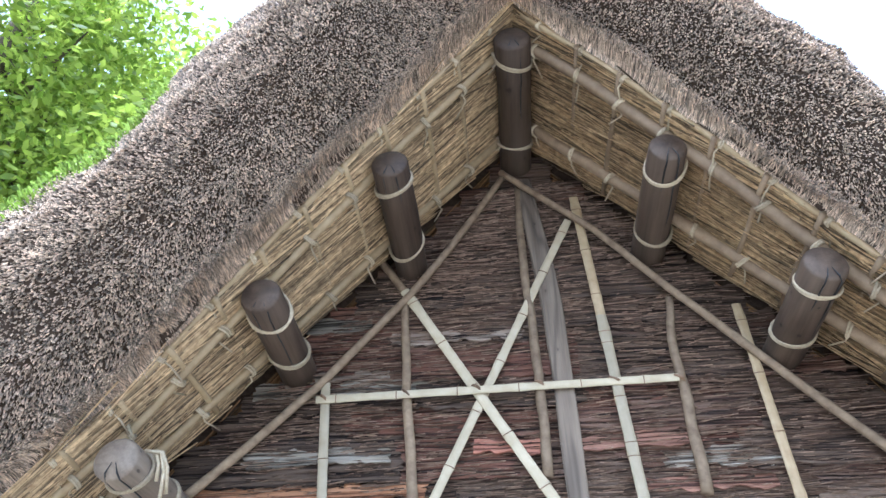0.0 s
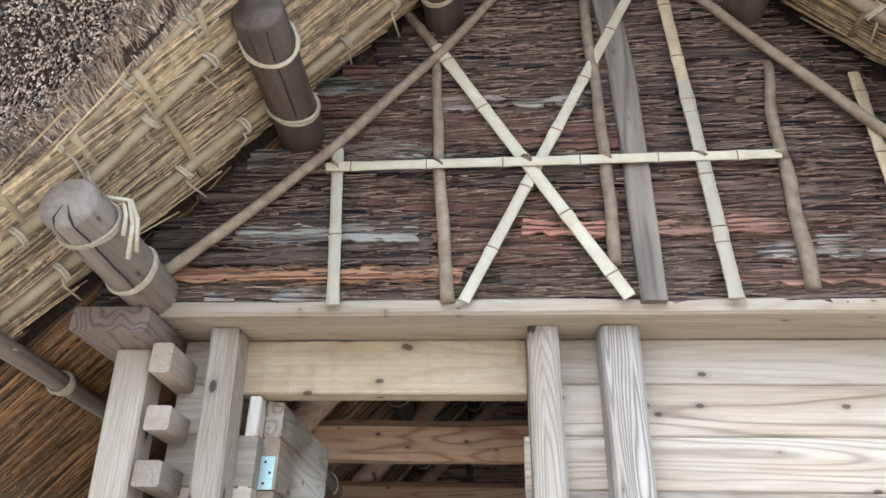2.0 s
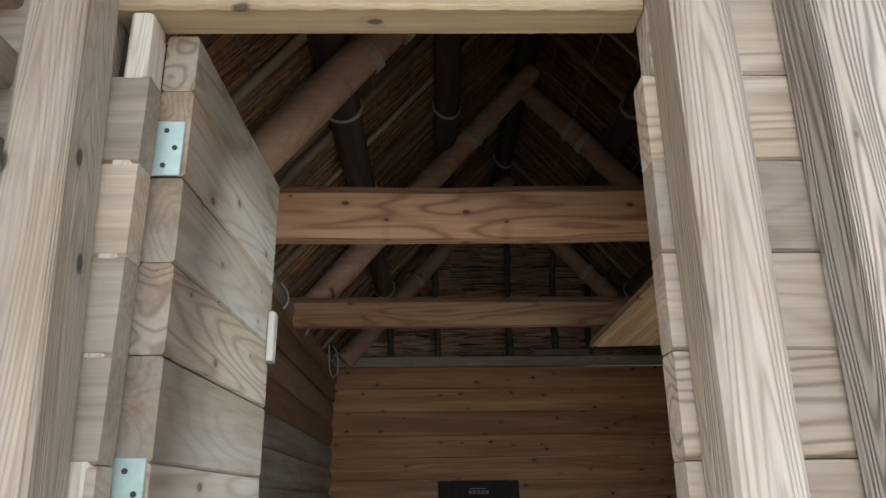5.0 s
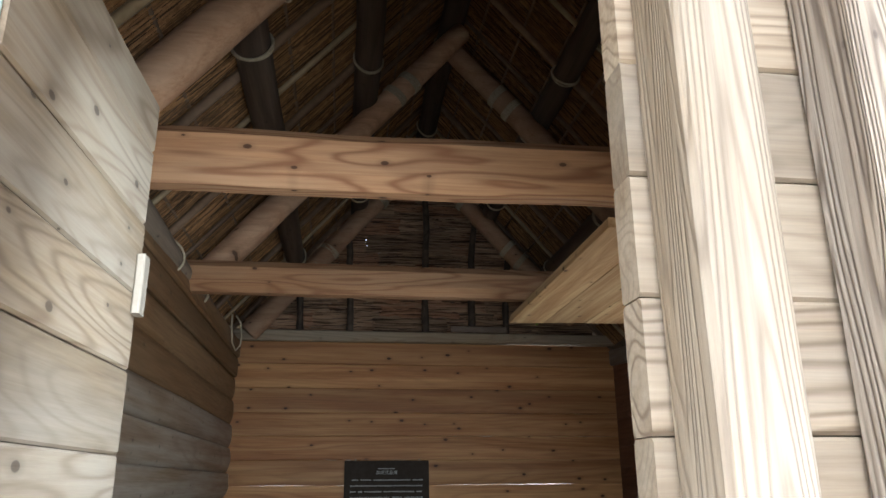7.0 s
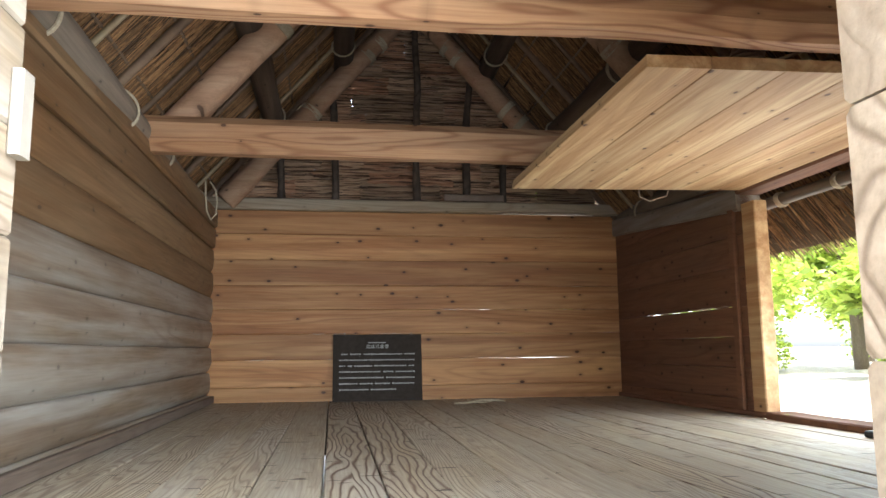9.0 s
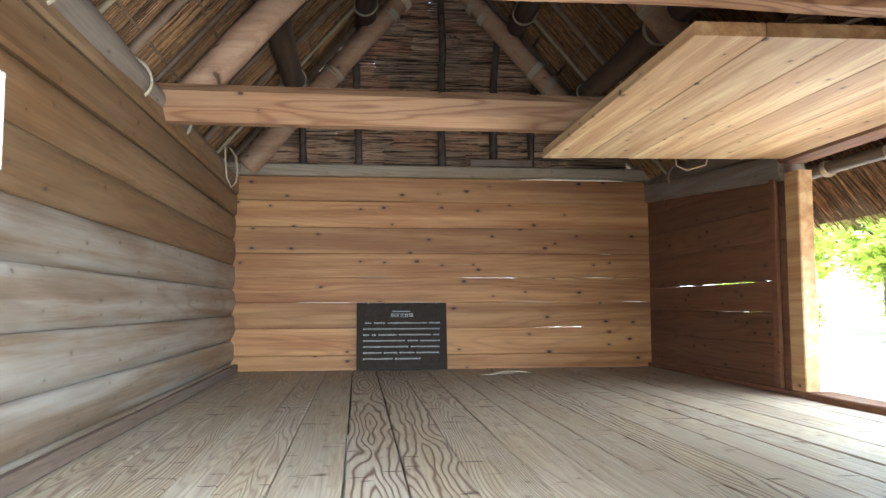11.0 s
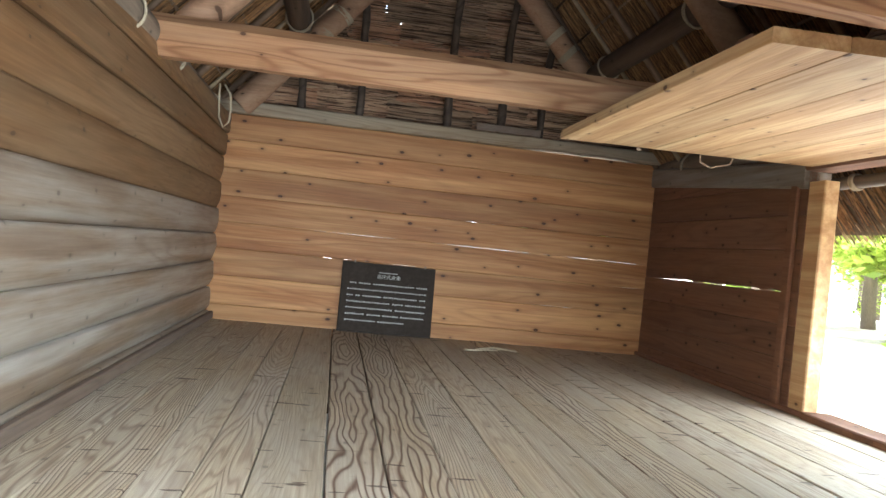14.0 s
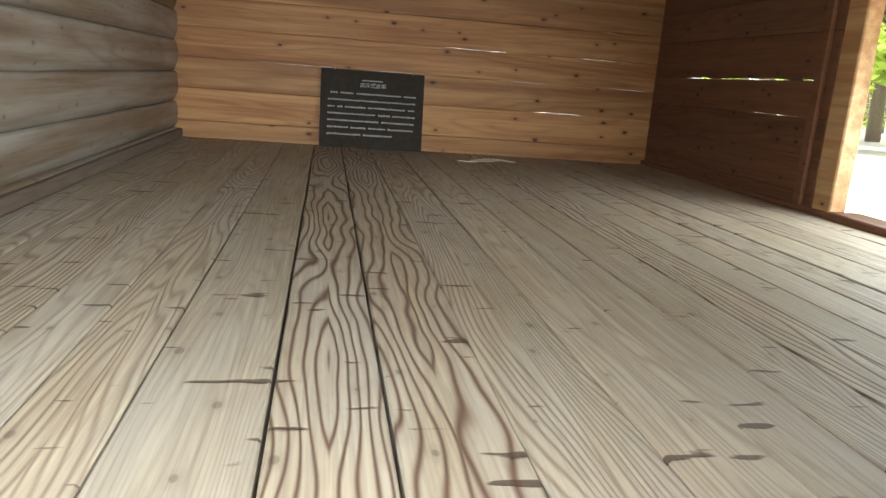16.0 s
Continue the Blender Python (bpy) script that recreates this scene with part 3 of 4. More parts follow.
# loose rope ends hanging at the low left purlin
for k, (dx, dy, dz) in enumerate(((0.05, 0.10, -0.10), (0.085, 0.16, -0.14), (0.075, 0.12, -0.17))):
    p = Vector((-1.0, 2.88, 2.60))
    single("rope_end", sweep([p, p + Vector((dx * 0.7, 0.02, 0.0)), p + Vector((dx, 0.03, dz * 0.4)), p + Vector((dx, dy * 0.4, dz))], 0.007, 6), M_rope, p, "loose end of pale straw rope", "rope", "rope ends", smooth=True)

# ---- rafters inside ----
for y, s in ((5.10, 1), (7.14, 2), (9.02, 3)):
    for side in (-1, 1):
        lift = 0.06 if s > 1 else 0
        foot, head = (MID + side * (1.36 if s == 3 and side > 0 else 1.47), y, (2.72 if s == 3 and side > 0 else 2.56) + lift), (MID - side * 0.06, y + side * 0.07, 4.28 + lift)
        t = thing("rafter", foot, "reddish debarked rafter log lashed to the purlins", "rafter", "rafters")
        part("log", log(foot, head, 0.088, 0.072, 16, 12, 0.014, s * 3 + side), M_rafter, t, at=((foot[0] + head[0]) / 2, y, 3.4), smooth=True)
        d = Vector(head) - Vector(foot)
        for f in (0.34, 0.42, 0.70, 0.76):
            part("rope", ring_rope(Vector(foot) + d * f, d, 0.083 - 0.012 * f, 0.006, 5, 0.1, s * 7 + f), M_rope, t, "wide band of straw rope", at=Vector(foot) + d * f, smooth=True)

# ---- plank floor ----
seams = [-1.12, -0.90, -0.68, -0.545, -0.40, -0.198, -0.02, 0.165, 0.36, 0.53, 0.68, 0.845, 1.0, 1.145, 1.30, 1.455, 1.66, 1.85, 2.03, 2.20]
wide = {-0.198: 0.0034, -0.02: 0.003, 1.455: 0.006}
for i, (a, b) in enumerate(zip(seams, seams[1:])):
    up = 0.002 * rng.random()
    bm = timber("y", 3.73, BACK - 0.002, a + wide.get(a, 0.0013), b - wide.get(b, 0.0013), FLOOR - 0.05, FLOOR - up, 0.004, 0.002, 26, seed=i * 3.1)
    part("plank", bm, M_floor_bold if i in (5, 6, 11) else M_floor, floor, at=((a + b) / 2, 6.4, FLOOR))
# unseen boards, added so no light leaks up through the other floor joints
for x0, x1, y0, y1 in ((-1.12, -0.206, 3.73, 6.9), (-0.19, 2.2, 3.73, 6.9), (-1.12, 2.2, 6.9, BACK)):
    part("subfloor", box(x0, x1, y0, y1, FLOOR - 0.10, FLOOR - 0.056, 0), M_backing, floor, "added dark boards blocking light under the planks")
part("sill", timber("x", -1.06, 2.02, 3.60, 3.73, FLOOR - 0.16, FLOOR - 0.004, 0.008, 0.003, 12), M_beam_x, floor, "worn door sill")


def rolled_plank(y0, y1, x0, x1, z0, z1, roll, seed):
    """A hand-planed plank along y whose room face (x1) swells in the middle and rolls back at its foot."""
    bm = bmesh.new()
    face = ((0.0, -1.0), (0.06, -0.62), (0.16, -0.30), (0.28, -0.08), (0.42, 0.06), (0.6, 0.10), (0.8, 0.05), (0.94, -0.05), (1.0, -0.35))
    steps = 24
    rings = []
    for i in range(steps + 1):
        y = y0 + (y1 - y0) * i / steps
        ring = [bm.verts.new((x1 + roll * (o + 0.35 * noise.noise((y * 0.9 + seed, f * 2.5, seed))), y, z0 + (z1 - z0) * f)) for f, o in face]
        ring += [bm.verts.new((x0, y, z1)), bm.verts.new((x0, y, z0))]
        rings.append(ring)
    n = len(rings[0])
    for p, q in zip(rings, rings[1:]):
        for j in range(n):
            bm.faces.new((p[j], p[(j + 1) % n], q[(j + 1) % n], q[j]))
    bm.faces.new(rings[0][::-1])
    bm.faces.new(rings[-1])
    bmesh.ops.recalc_face_normals(bm, faces=bm.faces)
    for e in bm.edges:
        if all(v.co.x < x1 - roll * 0.99 for v in e.verts):
            e.smooth = False
    return bm


def plank_wall(wall, axis, a0, a1, b0, b1, heights, material, slits=(), holes=(), low=None, rolled=0.0):
    """Horizontal planks between the heights; holes: (a0, a1, z0, z1) left open."""
    for i, (z0, z1) in enumerate(zip(heights, heights[1:])):
        runs = [(a0, a1)]
        for h0, h1, hz0, hz1 in holes:
            if z0 < hz1 - 0.02 and z1 > hz0 + 0.02:
                runs = [r for p, q in runs for r in ((p, min(q, h0)), (max(p, h1), q)) if r[1] - r[0] > 0.02]
        for p, q in runs:
            s = i * 2.7 + p
            worn = [(u, v, g) for k, u, v, g in slits if k == i]

            def gap(a, worn=worn):
                return max([g * max(0.0, (0.75 if g > 0.007 else 0.1) + 1.3 * noise.noise((a * 11, g * 900, 1))) * min(1, (a - u) * 8, (v - a) * 8) for u, v, g in worn if u < a < v], default=0.0)
            bm = timber(axis, p, q, b0, b1, z0 + 0.0004, z1 - 0.0004, 0.005, 0.0022, max(4, int((q - p) * (36 if worn else 14))), gap if worn else None, seed=s)
            if rolled:
                bm.free()
                bm = rolled_plank(p, q, b0, b1, z0 + 0.0004, z1 - 0.0004, rolled, s)
            mid = ((p + q) / 2, (b0 + b1) / 2, (z0 + z1) / 2) if axis == "x" else ((b0 + b1) / 2, (p + q) / 2, (z0 + z1) / 2)
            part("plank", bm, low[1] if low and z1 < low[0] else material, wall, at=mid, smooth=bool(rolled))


DOOR = (-0.715, 0.166, FLOOR, 2.268)
plank_wall(walls["front"], "x", -1.02, 1.98, FRONT, 3.68, [1.0, 1.12, 1.29, 1.46, 1.627, 1.79, 1.958, 2.129, 2.304, 2.464], M_front_x, holes=(DOOR, (-0.8, 0.184, 2.2, 2.6)))
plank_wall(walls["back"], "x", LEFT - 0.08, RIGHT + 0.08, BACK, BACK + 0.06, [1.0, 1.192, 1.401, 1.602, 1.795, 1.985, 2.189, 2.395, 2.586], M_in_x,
           slits=((3, -0.5, 0.5, 0.003), (4, 0.9, 1.9, 0.0025), (5, 0.5, 2.1, 0.004), (2, 1.2, 1.9, 0.002)))
WINDOW = (5.38, 7.25, 1.11, 2.36)
# planks below 1.9 take the material with the grey sheen painted in
plank_wall(walls["left"], "y", 3.70, BACK + 0.2, LEFT - 0.06, LEFT, [1.0, 1.14, 1.31, 1.50, 1.70, 1.885, 2.08, 2.266], M_in_y, low=(1.9, M_wash_sheen_y), rolled=0.028)
plank_wall(walls["right"], "y", 3.70, BACK + 0.2, RIGHT, RIGHT + 0.06, [1.0, 1.17, 1.35, 1.53, 1.707, 1.94, 2.13, 2.30, 2.46], M_right_shaded_y, slits=((4, 7.36, 8.86, 0.010),), holes=(WINDOW,))
tagged(part("baseboard", timber("y", 3.72, BACK - 0.004, LEFT + 0.003, LEFT + 0.035, FLOOR + 0.001, FLOOR + 0.055, 0.006, 0.003, 20), M_side_y, walls["left"], "low brown baseboard"), "")
part("baseboard", timber("y", 3.72, BACK - 0.004, RIGHT - 0.03, RIGHT - 0.003, FLOOR + 0.001, FLOOR + 0.03, 0.006, 0.003, 20), M_right_shaded_y, walls["right"])

# crossed wall ends at the front corners
for x0, x1 in ((-1.045, -0.955), (1.90, 1.99)):
    for k, (z0, z1) in enumerate(((2.10, 2.18), (1.925, 2.005), (1.75, 1.83), (1.585, 1.665), (1.42, 1.50), (1.25, 1.33))):
        bm = timber("y", 3.455 + rng.uniform(-0.012, 0.012), 3.66, x0 + rng.uniform(-0.008, 0.008) + k * 0.008, x1 + k * 0.008, z0, z1, 0.006, 0.003, 4, seed=z0)
        part("plank_end", bm, M_end_y, walls["front"], "dark projecting end of a side wall plank", at=((x0 + x1) / 2, 3.5, (z0 + z1) / 2))
    part("plank_end", timber("y", 3.40, 3.66, x0 + 0.01, x1 - 0.01, 2.27, 2.372, 0.008, 0.003, 4, seed=9), M_end_y, walls["front"], at=((x0 + x1) / 2, 3.5, 2.3))

# ---- door frame and open door ----
bm = timber("x", -0.80, 0.181, 3.612, 3.70, 2.268, 2.463, 0.006, 0.003, 96, seed=2)
for v in bm.verts:
    if v.co.y < 3.63:  # scalloped by the adze
        v.co.y += 0.005 * abs(math.sin(v.co.x * 40 + (v.co.z - 2.27) * 3 + 1.5 * noise.noise((v.co.x * 3, 0, 4))))
single("lintel", bm, M_lintel, (-0.3, 3.65, 2.268), "pale planed lintel board over the door opening", "lintel")
single("door_jamb", timber("z", FLOOR, 2.262, -0.765, -0.725, 3.62, 3.70, 0.006, 0.003, 12, seed=4), M_post_z, (-0.745, 3.66, FLOOR), "narrow weathered door jamb", "jamb")
door = thing("door_1", (-0.70, 3.70, FLOOR + 0.02), "plank door standing open into the room", "door", kind="structure")
levels = [FLOOR + 0.02, 1.27, 1.468, 1.639, 1.802, 1.965, 2.141, 2.263]
for i, (z0, z1) in enumerate(zip(levels, levels[1:])):
    bm = timber("y", 3.695, 4.405, -0.722, -0.662, z0 + 0.001, z1 - 0.001, 0.005, 0.002, 8, seed=i * 5)
    for v in bm.verts:
        v.co.x += 0.016 * (v.co.y - 3.695) / 0.71
    part("plank", bm, M_door_y, door, at=(-0.69, 4.05, (z0 + z1) / 2))
for zc in (2.02, 1.42):
    hg = part("hinge", box(-0.724, -0.668, 3.688, 3.6935, zc - 0.055, zc + 0.055, 0.0015), M_hinge, door, "green-grey steel butt hinge", at=(-0.70, 3.69, zc))
    part("pin", sweep([(-0.727, 3.684, zc - 0.058), (-0.727, 3.684, zc + 0.058)], 0.007, 10), M_hinge, hg, smooth=True)
    for dx, dz in ((-0.01, 0.035), (0.008, 0.0), (-0.01, -0.035)):
        part("screw", sweep([(-0.69 + dx, 3.689, zc + dz), (-0.69 + dx, 3.6865, zc + dz)], 0.005, 8), M_black, hg)
part("turn_catch", timber("z", 1.755, 1.885, -0.6455, -0.628, 4.365, 4.41, 0.004, 0.002, 4), M_white, door, "pale wooden turn catch")

# ---- side window with its raised shutter ----
wt = thing("window_1", (RIGHT, 6.3, 1.08), "wide open window in the plank wall with pale posts", "window", kind="structure")
for y0 in (7.09, 5.24):
    part("post", timber("z", FLOOR + 0.03, 2.30, RIGHT - 0.015, RIGHT + 0.07, y0, y0 + 0.135, 0.007, 0.003, 10, seed=y0), M_shutter, wt, "pale planed window post")
part("trim", timber("z", FLOOR + 0.03, 2.298, RIGHT - 0.03, RIGHT - 0.004, 7.30, 7.365, 0.006, 0.003, 10), M_right_shaded_y, wt, "red-brown edge strip")
part("sill", timber("y", 5.38, 7.085, RIGHT - 0.03, RIGHT + 0.14, FLOOR - 0.02, FLOOR + 0.035, 0.008, 0.003, 12), M_right_shaded_y, wt, "dark worn window sill")
single("sill_bracket", box(2.08, 2.15, 6.12, 6.2, FLOOR + 0.001, FLOOR + 0.03, 0.006), M_black, (2.1, 6.16, FLOOR), "small black iron latch block on the floor", "latch")
sh = thing("shutter", (1.4, 6.27, 2.35), "pale plank shutter swung up flat under the roof", "shutter")
cuts = [0.80, 1.02, 1.28, 1.53, 1.77, 1.99, 2.16]


def tipped(bm):
    """The shutter lies a little higher at the wall."""
    for v in bm.verts:
        v.co.z += 0.016 * (v.co.x - 0.8)
    return bm


for i, (a, b) in enumerate(zip(cuts, cuts[1:])):
    part("plank", tipped(timber("y", 5.37, 7.17, a + 0.0006, b - 0.0006, 2.35, 2.392, 0.003, 0.002, 14, seed=i * 4.4)), M_shutter, sh, at=((a + b) / 2, 6.27, 2.37))
for y0 in (5.55, 6.85):
    part("batten", tipped(timber("x", 0.85, 2.0, y0, y0 + 0.09, 2.393, 2.43, 0.005, 0.003, 10)), M_right_shaded_y, sh)
part("rope", sweep([(1.55, 7.19, 2.40), (1.56, 7.21, 2.33), (1.63, 7.23, 2.31), (1.72, 7.2, 2.335), (1.74, 7.17, 2.42), (1.7, 7.2, 2.6), (1.72, 7.2, 2.95)], 0.005, 6), M_bamboo_dark, sh, "straw rope holding the shutter up")

hung = [Vector((-1.04, 8.55, 2.66)), Vector((-1.0, 8.55, 2.60)), Vector((-0.985, 8.53, 2.5)), Vector((-0.99, 8.52, 2.42)), Vector((-1.02, 8.50, 2.38)), Vector((-1.045, 8.47, 2.44)), Vector((-1.05, 8.44, 2.55)), Vector((-1.05, 8.42, 2.64))]
single("hanging_rope", sweep(hung, 0.007, 6), M_rope, hung[0], "loop of pale straw rope hanging from the purlin", "rope", smooth=True)
coil = bmesh.new()
for k in range(5):
    ring_rope((1.18 + 0.012 * k, 5.47 + 0.006 * k, 2.402 + 0.016 * k), (0.1 * (k - 2), 0.15, 1), 0.06 - 0.004 * k, 0.008, 1, 0.12, k, coil)
sweep([(1.22, 5.47, 2.41), (1.30, 5.42, 2.42), (1.36, 5.36, 2.44), (1.40, 5.34, 2.50)], 0.008, 6, coil)
single("rope_coil", coil, M_bamboo_dark, (1.18, 5.47, 2.393), "dark coil of rope lying on the raised shutter", "rope", smooth=True)

# ---- information board ----
sg = thing("sign_board", (0.143, 9.15, FLOOR), "dark brown information board with white writing leaning on the wall", "sign")
TILT_SIGN = Matrix.Translation((0.18, 9.125, FLOOR)) @ pose(0, 0, 0, -8.2, 0, 0)


def on_sign(bm):
    bm.transform(TILT_SIGN)
    return bm


part("board", on_sign(box(-0.35, 0.35, 0, 0.012, 0, 0.522, 0.003)), M_sign, sg)
for xs in (-0.26, 0.27):
    part("clip", on_sign(box(xs - 0.006, xs + 0.006, -0.004, 0.016, 0.515, 0.535, 0.002)), M_white, sg)


def printed(text, x, z, size, name):
    cu = bpy.data.curves.new(name, "FONT")
    cu.body, cu.size, cu.align_x, cu.extrude = text, size, "CENTER", 0.0004
    ob = new(name, cu)
    ob.parent = sg
    ob.matrix_local = Matrix.Translation(-origin_of(sg)) @ TILT_SIGN @ Matrix.Translation((x, -0.0015, z)) @ pose(0, 0, 0, 90, 0, 0)
    cu.materials.append(M_print)


printed("高床式倉庫", 0.0, 0.412, 0.036, "title")
part("small_print", on_sign(box(-0.075, 0.065, -0.0015, -0.0005, 0.452, 0.459, 0)), M_print, sg)
for i in range(7):
    z = 0.365 - i * 0.046
    bm = bmesh.new()
    x = -0.285 if i in (0,) else -0.30
    end = 0.29 if i < 6 else 0.14
    while x < end:
        w = rng.uniform(0.010, 0.016)
        if rng.random() > 0.06:
            c = bmesh.ops.create_cube(bm, size=1)["verts"]
            hh = rng.uniform(0.008, 0.012)
            bmesh.ops.scale(bm, vec=(w, 0.001, hh), verts=c)
            bmesh.ops.translate(bm, vec=(x + w / 2, -0.001, z + rng.uniform(-0.001, 0.001)), verts=c)
        x += w + 0.004
    tagged(part("text_line", on_sign(bm), M_print, sg, "line of small white writing"), kind="stuff")

# ---- lattice of poles and split bamboo on the gable ----
LAT = thing("gable_lattice", (MID, 3.39, 2.51), "lattice of sticks and split bamboo tied on the bark gable", "lattice")


def stick(points, r0, r1, material, label, seed=0, y=3.385, bumpy=0.004):
    pts, radii = [], []
    P = [Vector((x, y, z)) for x, z in points]
    for i in range(len(P) - 1):
        for k in range(8):
            f = k / 8
            pts.append(P[i].lerp(P[i + 1], f))
    pts.append(P[-1])
    n = len(pts)
    for i in range(n):
        w = Vector(noise.noise_vector((i * 0.35 + seed, seed * 3.3, 0)))
        pts[i] = pts[i] + Vector((w.x, w.y * 0.3, w.z)) * bumpy
        radii.append((r0 + (r1 - r0) * i / (n - 1)) * (1 + 0.12 * noise.noise((i * 0.8 + seed, 9, 2))))
    return part("stick", sweep(pts, r0, 9, radii=radii), material, LAT, label, at=(P[0] + P[-1]) / 2, smooth=True)


def split_bamboo(p, q, width, label="pale split bamboo", material=None, y=3.37):
    """A half-round split cane with nodes."""
    p, q = Vector((p[0], y, p[1])), Vector((q[0], y, q[1]))
    d = (q - p)
    length, d = d.length, d.normalized()
    side = Vector((d.z, 0, -d.x))
    bm = bmesh.new()
    rings = []
    steps = max(6, int(length / 0.035))
    nodes = [k * 0.27 + 0.09 for k in range(12)]
    for i in range(steps + 1):
        a = length * i / steps
        near = min(abs(a - n) for n in nodes)
        w = width / 2 * (1.12 if near < 0.02 else 1) * (1 + 0.04 * noise.noise((a * 5, p.x, 0)))
        c = p + d * a + Vector((0, 0.003 * noise.noise((a * 2, p.x * 4, 1)), 0))
        prof = [(-1, 0.004), (-0.9, -0.35), (-0.45, -0.62), (0.45, -0.62), (0.9, -0.35), (1, 0.004)]
        rings.append([bm.verts.new(c + side * w * u + Vector((0, v * w * 0.55, 0))) for u, v in prof])
    for r0, r1 in zip(rings, rings[1:]):
        for j in range(6):
            bm.faces.new((r0[j], r0[(j + 1) % 6], r1[(j + 1) % 6], r1[j]))
    bm.faces.new(rings[0])
    bm.faces.new(rings[-1][::-1])
    bmesh.ops.recalc_face_normals(bm, faces=bm.faces)
    cane = part("bamboo", bm, material or M_bamboo, LAT, label, at=(p + q) / 2)
    for a in nodes:
        if 0.03 < a < length - 0.03:
            c, w = p + d * a, width / 2 * 1.14
            part("node", sweep([c + side * w * u + Vector((0, v * w * 0.55 - 0.001, 0)) for u, v in ((-1, 0), (-0.9, -0.36), (-0.45, -0.64), (0.45, -0.64), (0.9, -0.36), (1, 0))], 0.0022, 5), M_bamboo_dark, cane, "dark ring at a cane joint", at=c)
    return cane


stick([(0.395, 4.334), (0.099, 3.856), (-0.113, 3.563), (-0.528, 3.083), (-0.8, 2.815), (-1.04, 2.60)], 0.017, 0.021, M_stick, "brown pole along the gable slope", 1, 3.36)
stick([(0.37, 4.34), (0.817, 3.894), (1.108, 3.517), (1.526, 3.01), (1.93, 2.54)], 0.017, 0.021, M_stick, "brown pole along the gable slope", 2, 3.345)
stick([(-0.138, 3.53), (-0.117, 3.05), (-0.075, 2.505)], 0.019, 0.024, M_stick, "grey upright stick", 3)
stick([(0.452, 4.26), (0.455, 3.75), (0.475, 3.1), (0.473, 2.63)], 0.02, 0.023, M_stick, "grey crooked upright stick", 4, 3.385, 0.012)
stick([(1.112, 3.475), (1.085, 3.25), (1.09, 3.0), (1.084, 2.54)], 0.018, 0.026, M_stick, "grey upright stick with knobs", 5, 3.385, 0.008)
stick([(-0.30, 3.86), (-0.14, 3.60)], 0.02, 0.02, M_stick, "dark pole end", 6)
split_bamboo((-0.52, 3.022), (1.07, 3.043), 0.038, y=3.355)
split_bamboo((-0.487, 3.11), (-0.45, 2.487), 0.042)
split_bamboo((-0.14, 3.60), (0.505, 2.51), 0.046)
split_bamboo((0.70, 3.99), (-0.025, 2.50), 0.040, y=3.376)
split_bamboo((0.745, 4.14), (0.835, 2.50), 0.046, "yellowed split bamboo", M_bamboo_old)
split_bamboo((0.786, 3.39), (0.836, 2.50), 0.048, y=3.368)
split_bamboo((1.405, 3.41), (1.429, 2.495), 0.042, "yellowed split bamboo", M_bamboo_old)
for x, z in ((-0.487, 3.03), (-0.117, 3.035), (0.197, 3.045), (0.475, 3.05), (0.80, 3.05), (1.07, 3.045)):
    part("tie", ring_rope((x, 3.372, z), (0.5, 0.1, 0.8), 0.026, 0.0035, 2, 0.2, x), M_bamboo_dark, LAT, "dark wire tie", at=(x, 3.36, z))
bm = timber("z", 2.50, 4.30, 0.535, 0.63, 3.375, 3.42, 0.006, 0.01, 26, seed=11)
for v in bm.verts:
    v.co.x += (2.5 - v.co.z) * 0.012 - max(0.0, v.co.z - 3.45) * 0.09
single("king_post", bm, M_kingpost, (0.52, 3.41, 2.523), "weathered dark vertical board with frayed grain", "board")

# ---- bark gables ----
def bark_strip(g, x, w, z, h, y, out, r, material, lift=0.0, label=""):
    """One ragged, fibrous strip of bark with a thickness."""
    bm = bmesh.new()
    n, rows = max(3, int(w / 0.02)), max(4, int(h / 0.009))
    s = r.uniform(0, 99)
    tilt, proud = r.uniform(-0.015, 0.015), r.uniform(0.004, 0.026) + lift
    grid = []
    for i in range(n + 1):
        px = x + (w + 0.02) * i / n
        col = []
        for j in range(rows + 1):
            f = j / rows
            edge = 0.022 * noise.noise((px * 11 + s, j * 3.1, s)) + 0.008 * noise.noise((px * 40 + s, j, s)) if j in (0, rows) else 0.006 * noise.noise((px * 9, j, s))
            pz = z - 0.018 + (h + 0.036) * f + edge + tilt * (i / n - 0.5)
            py = y + out * (proud * (1.15 - 0.6 * f) + 0.010 * noise.noise((px * 5 + s, f * 4, s)) + 0.010 * noise.noise((px * 6, pz * 70, s)) + 0.005 * noise.noise((px * 20, pz * 170, s)))
            end = 0.03 * noise.noise((j * 0.9, s, i)) if i in (0, n) else 0.0
            col.append(bm.verts.new((px + end, py, pz)))
        grid.append(col)
    for p, q in zip(grid, grid[1:]):
        for j in range(rows):
            bm.faces.new((p[j], q[j], q[j + 1], p[j + 1]))
    edge_loop = [col[0] for col in grid] + grid[-1][1:] + [col[rows] for col in grid[-2::-1]] + grid[0][rows - 1:0:-1]
    behind = [bm.verts.new(v.co - Vector((0, out * 0.012, 0))) for v in edge_loop]
    for j in range(len(edge_loop)):
        k = (j + 1) % len(edge_loop)
        bm.faces.new((edge_loop[j], edge_loop[k], behind[k], behind[j]))
    bmesh.ops.recalc_face_normals(bm, faces=bm.faces)
    part("bark_strip", bm, material, g, label, at=(x + w / 2, y, z + h / 2))


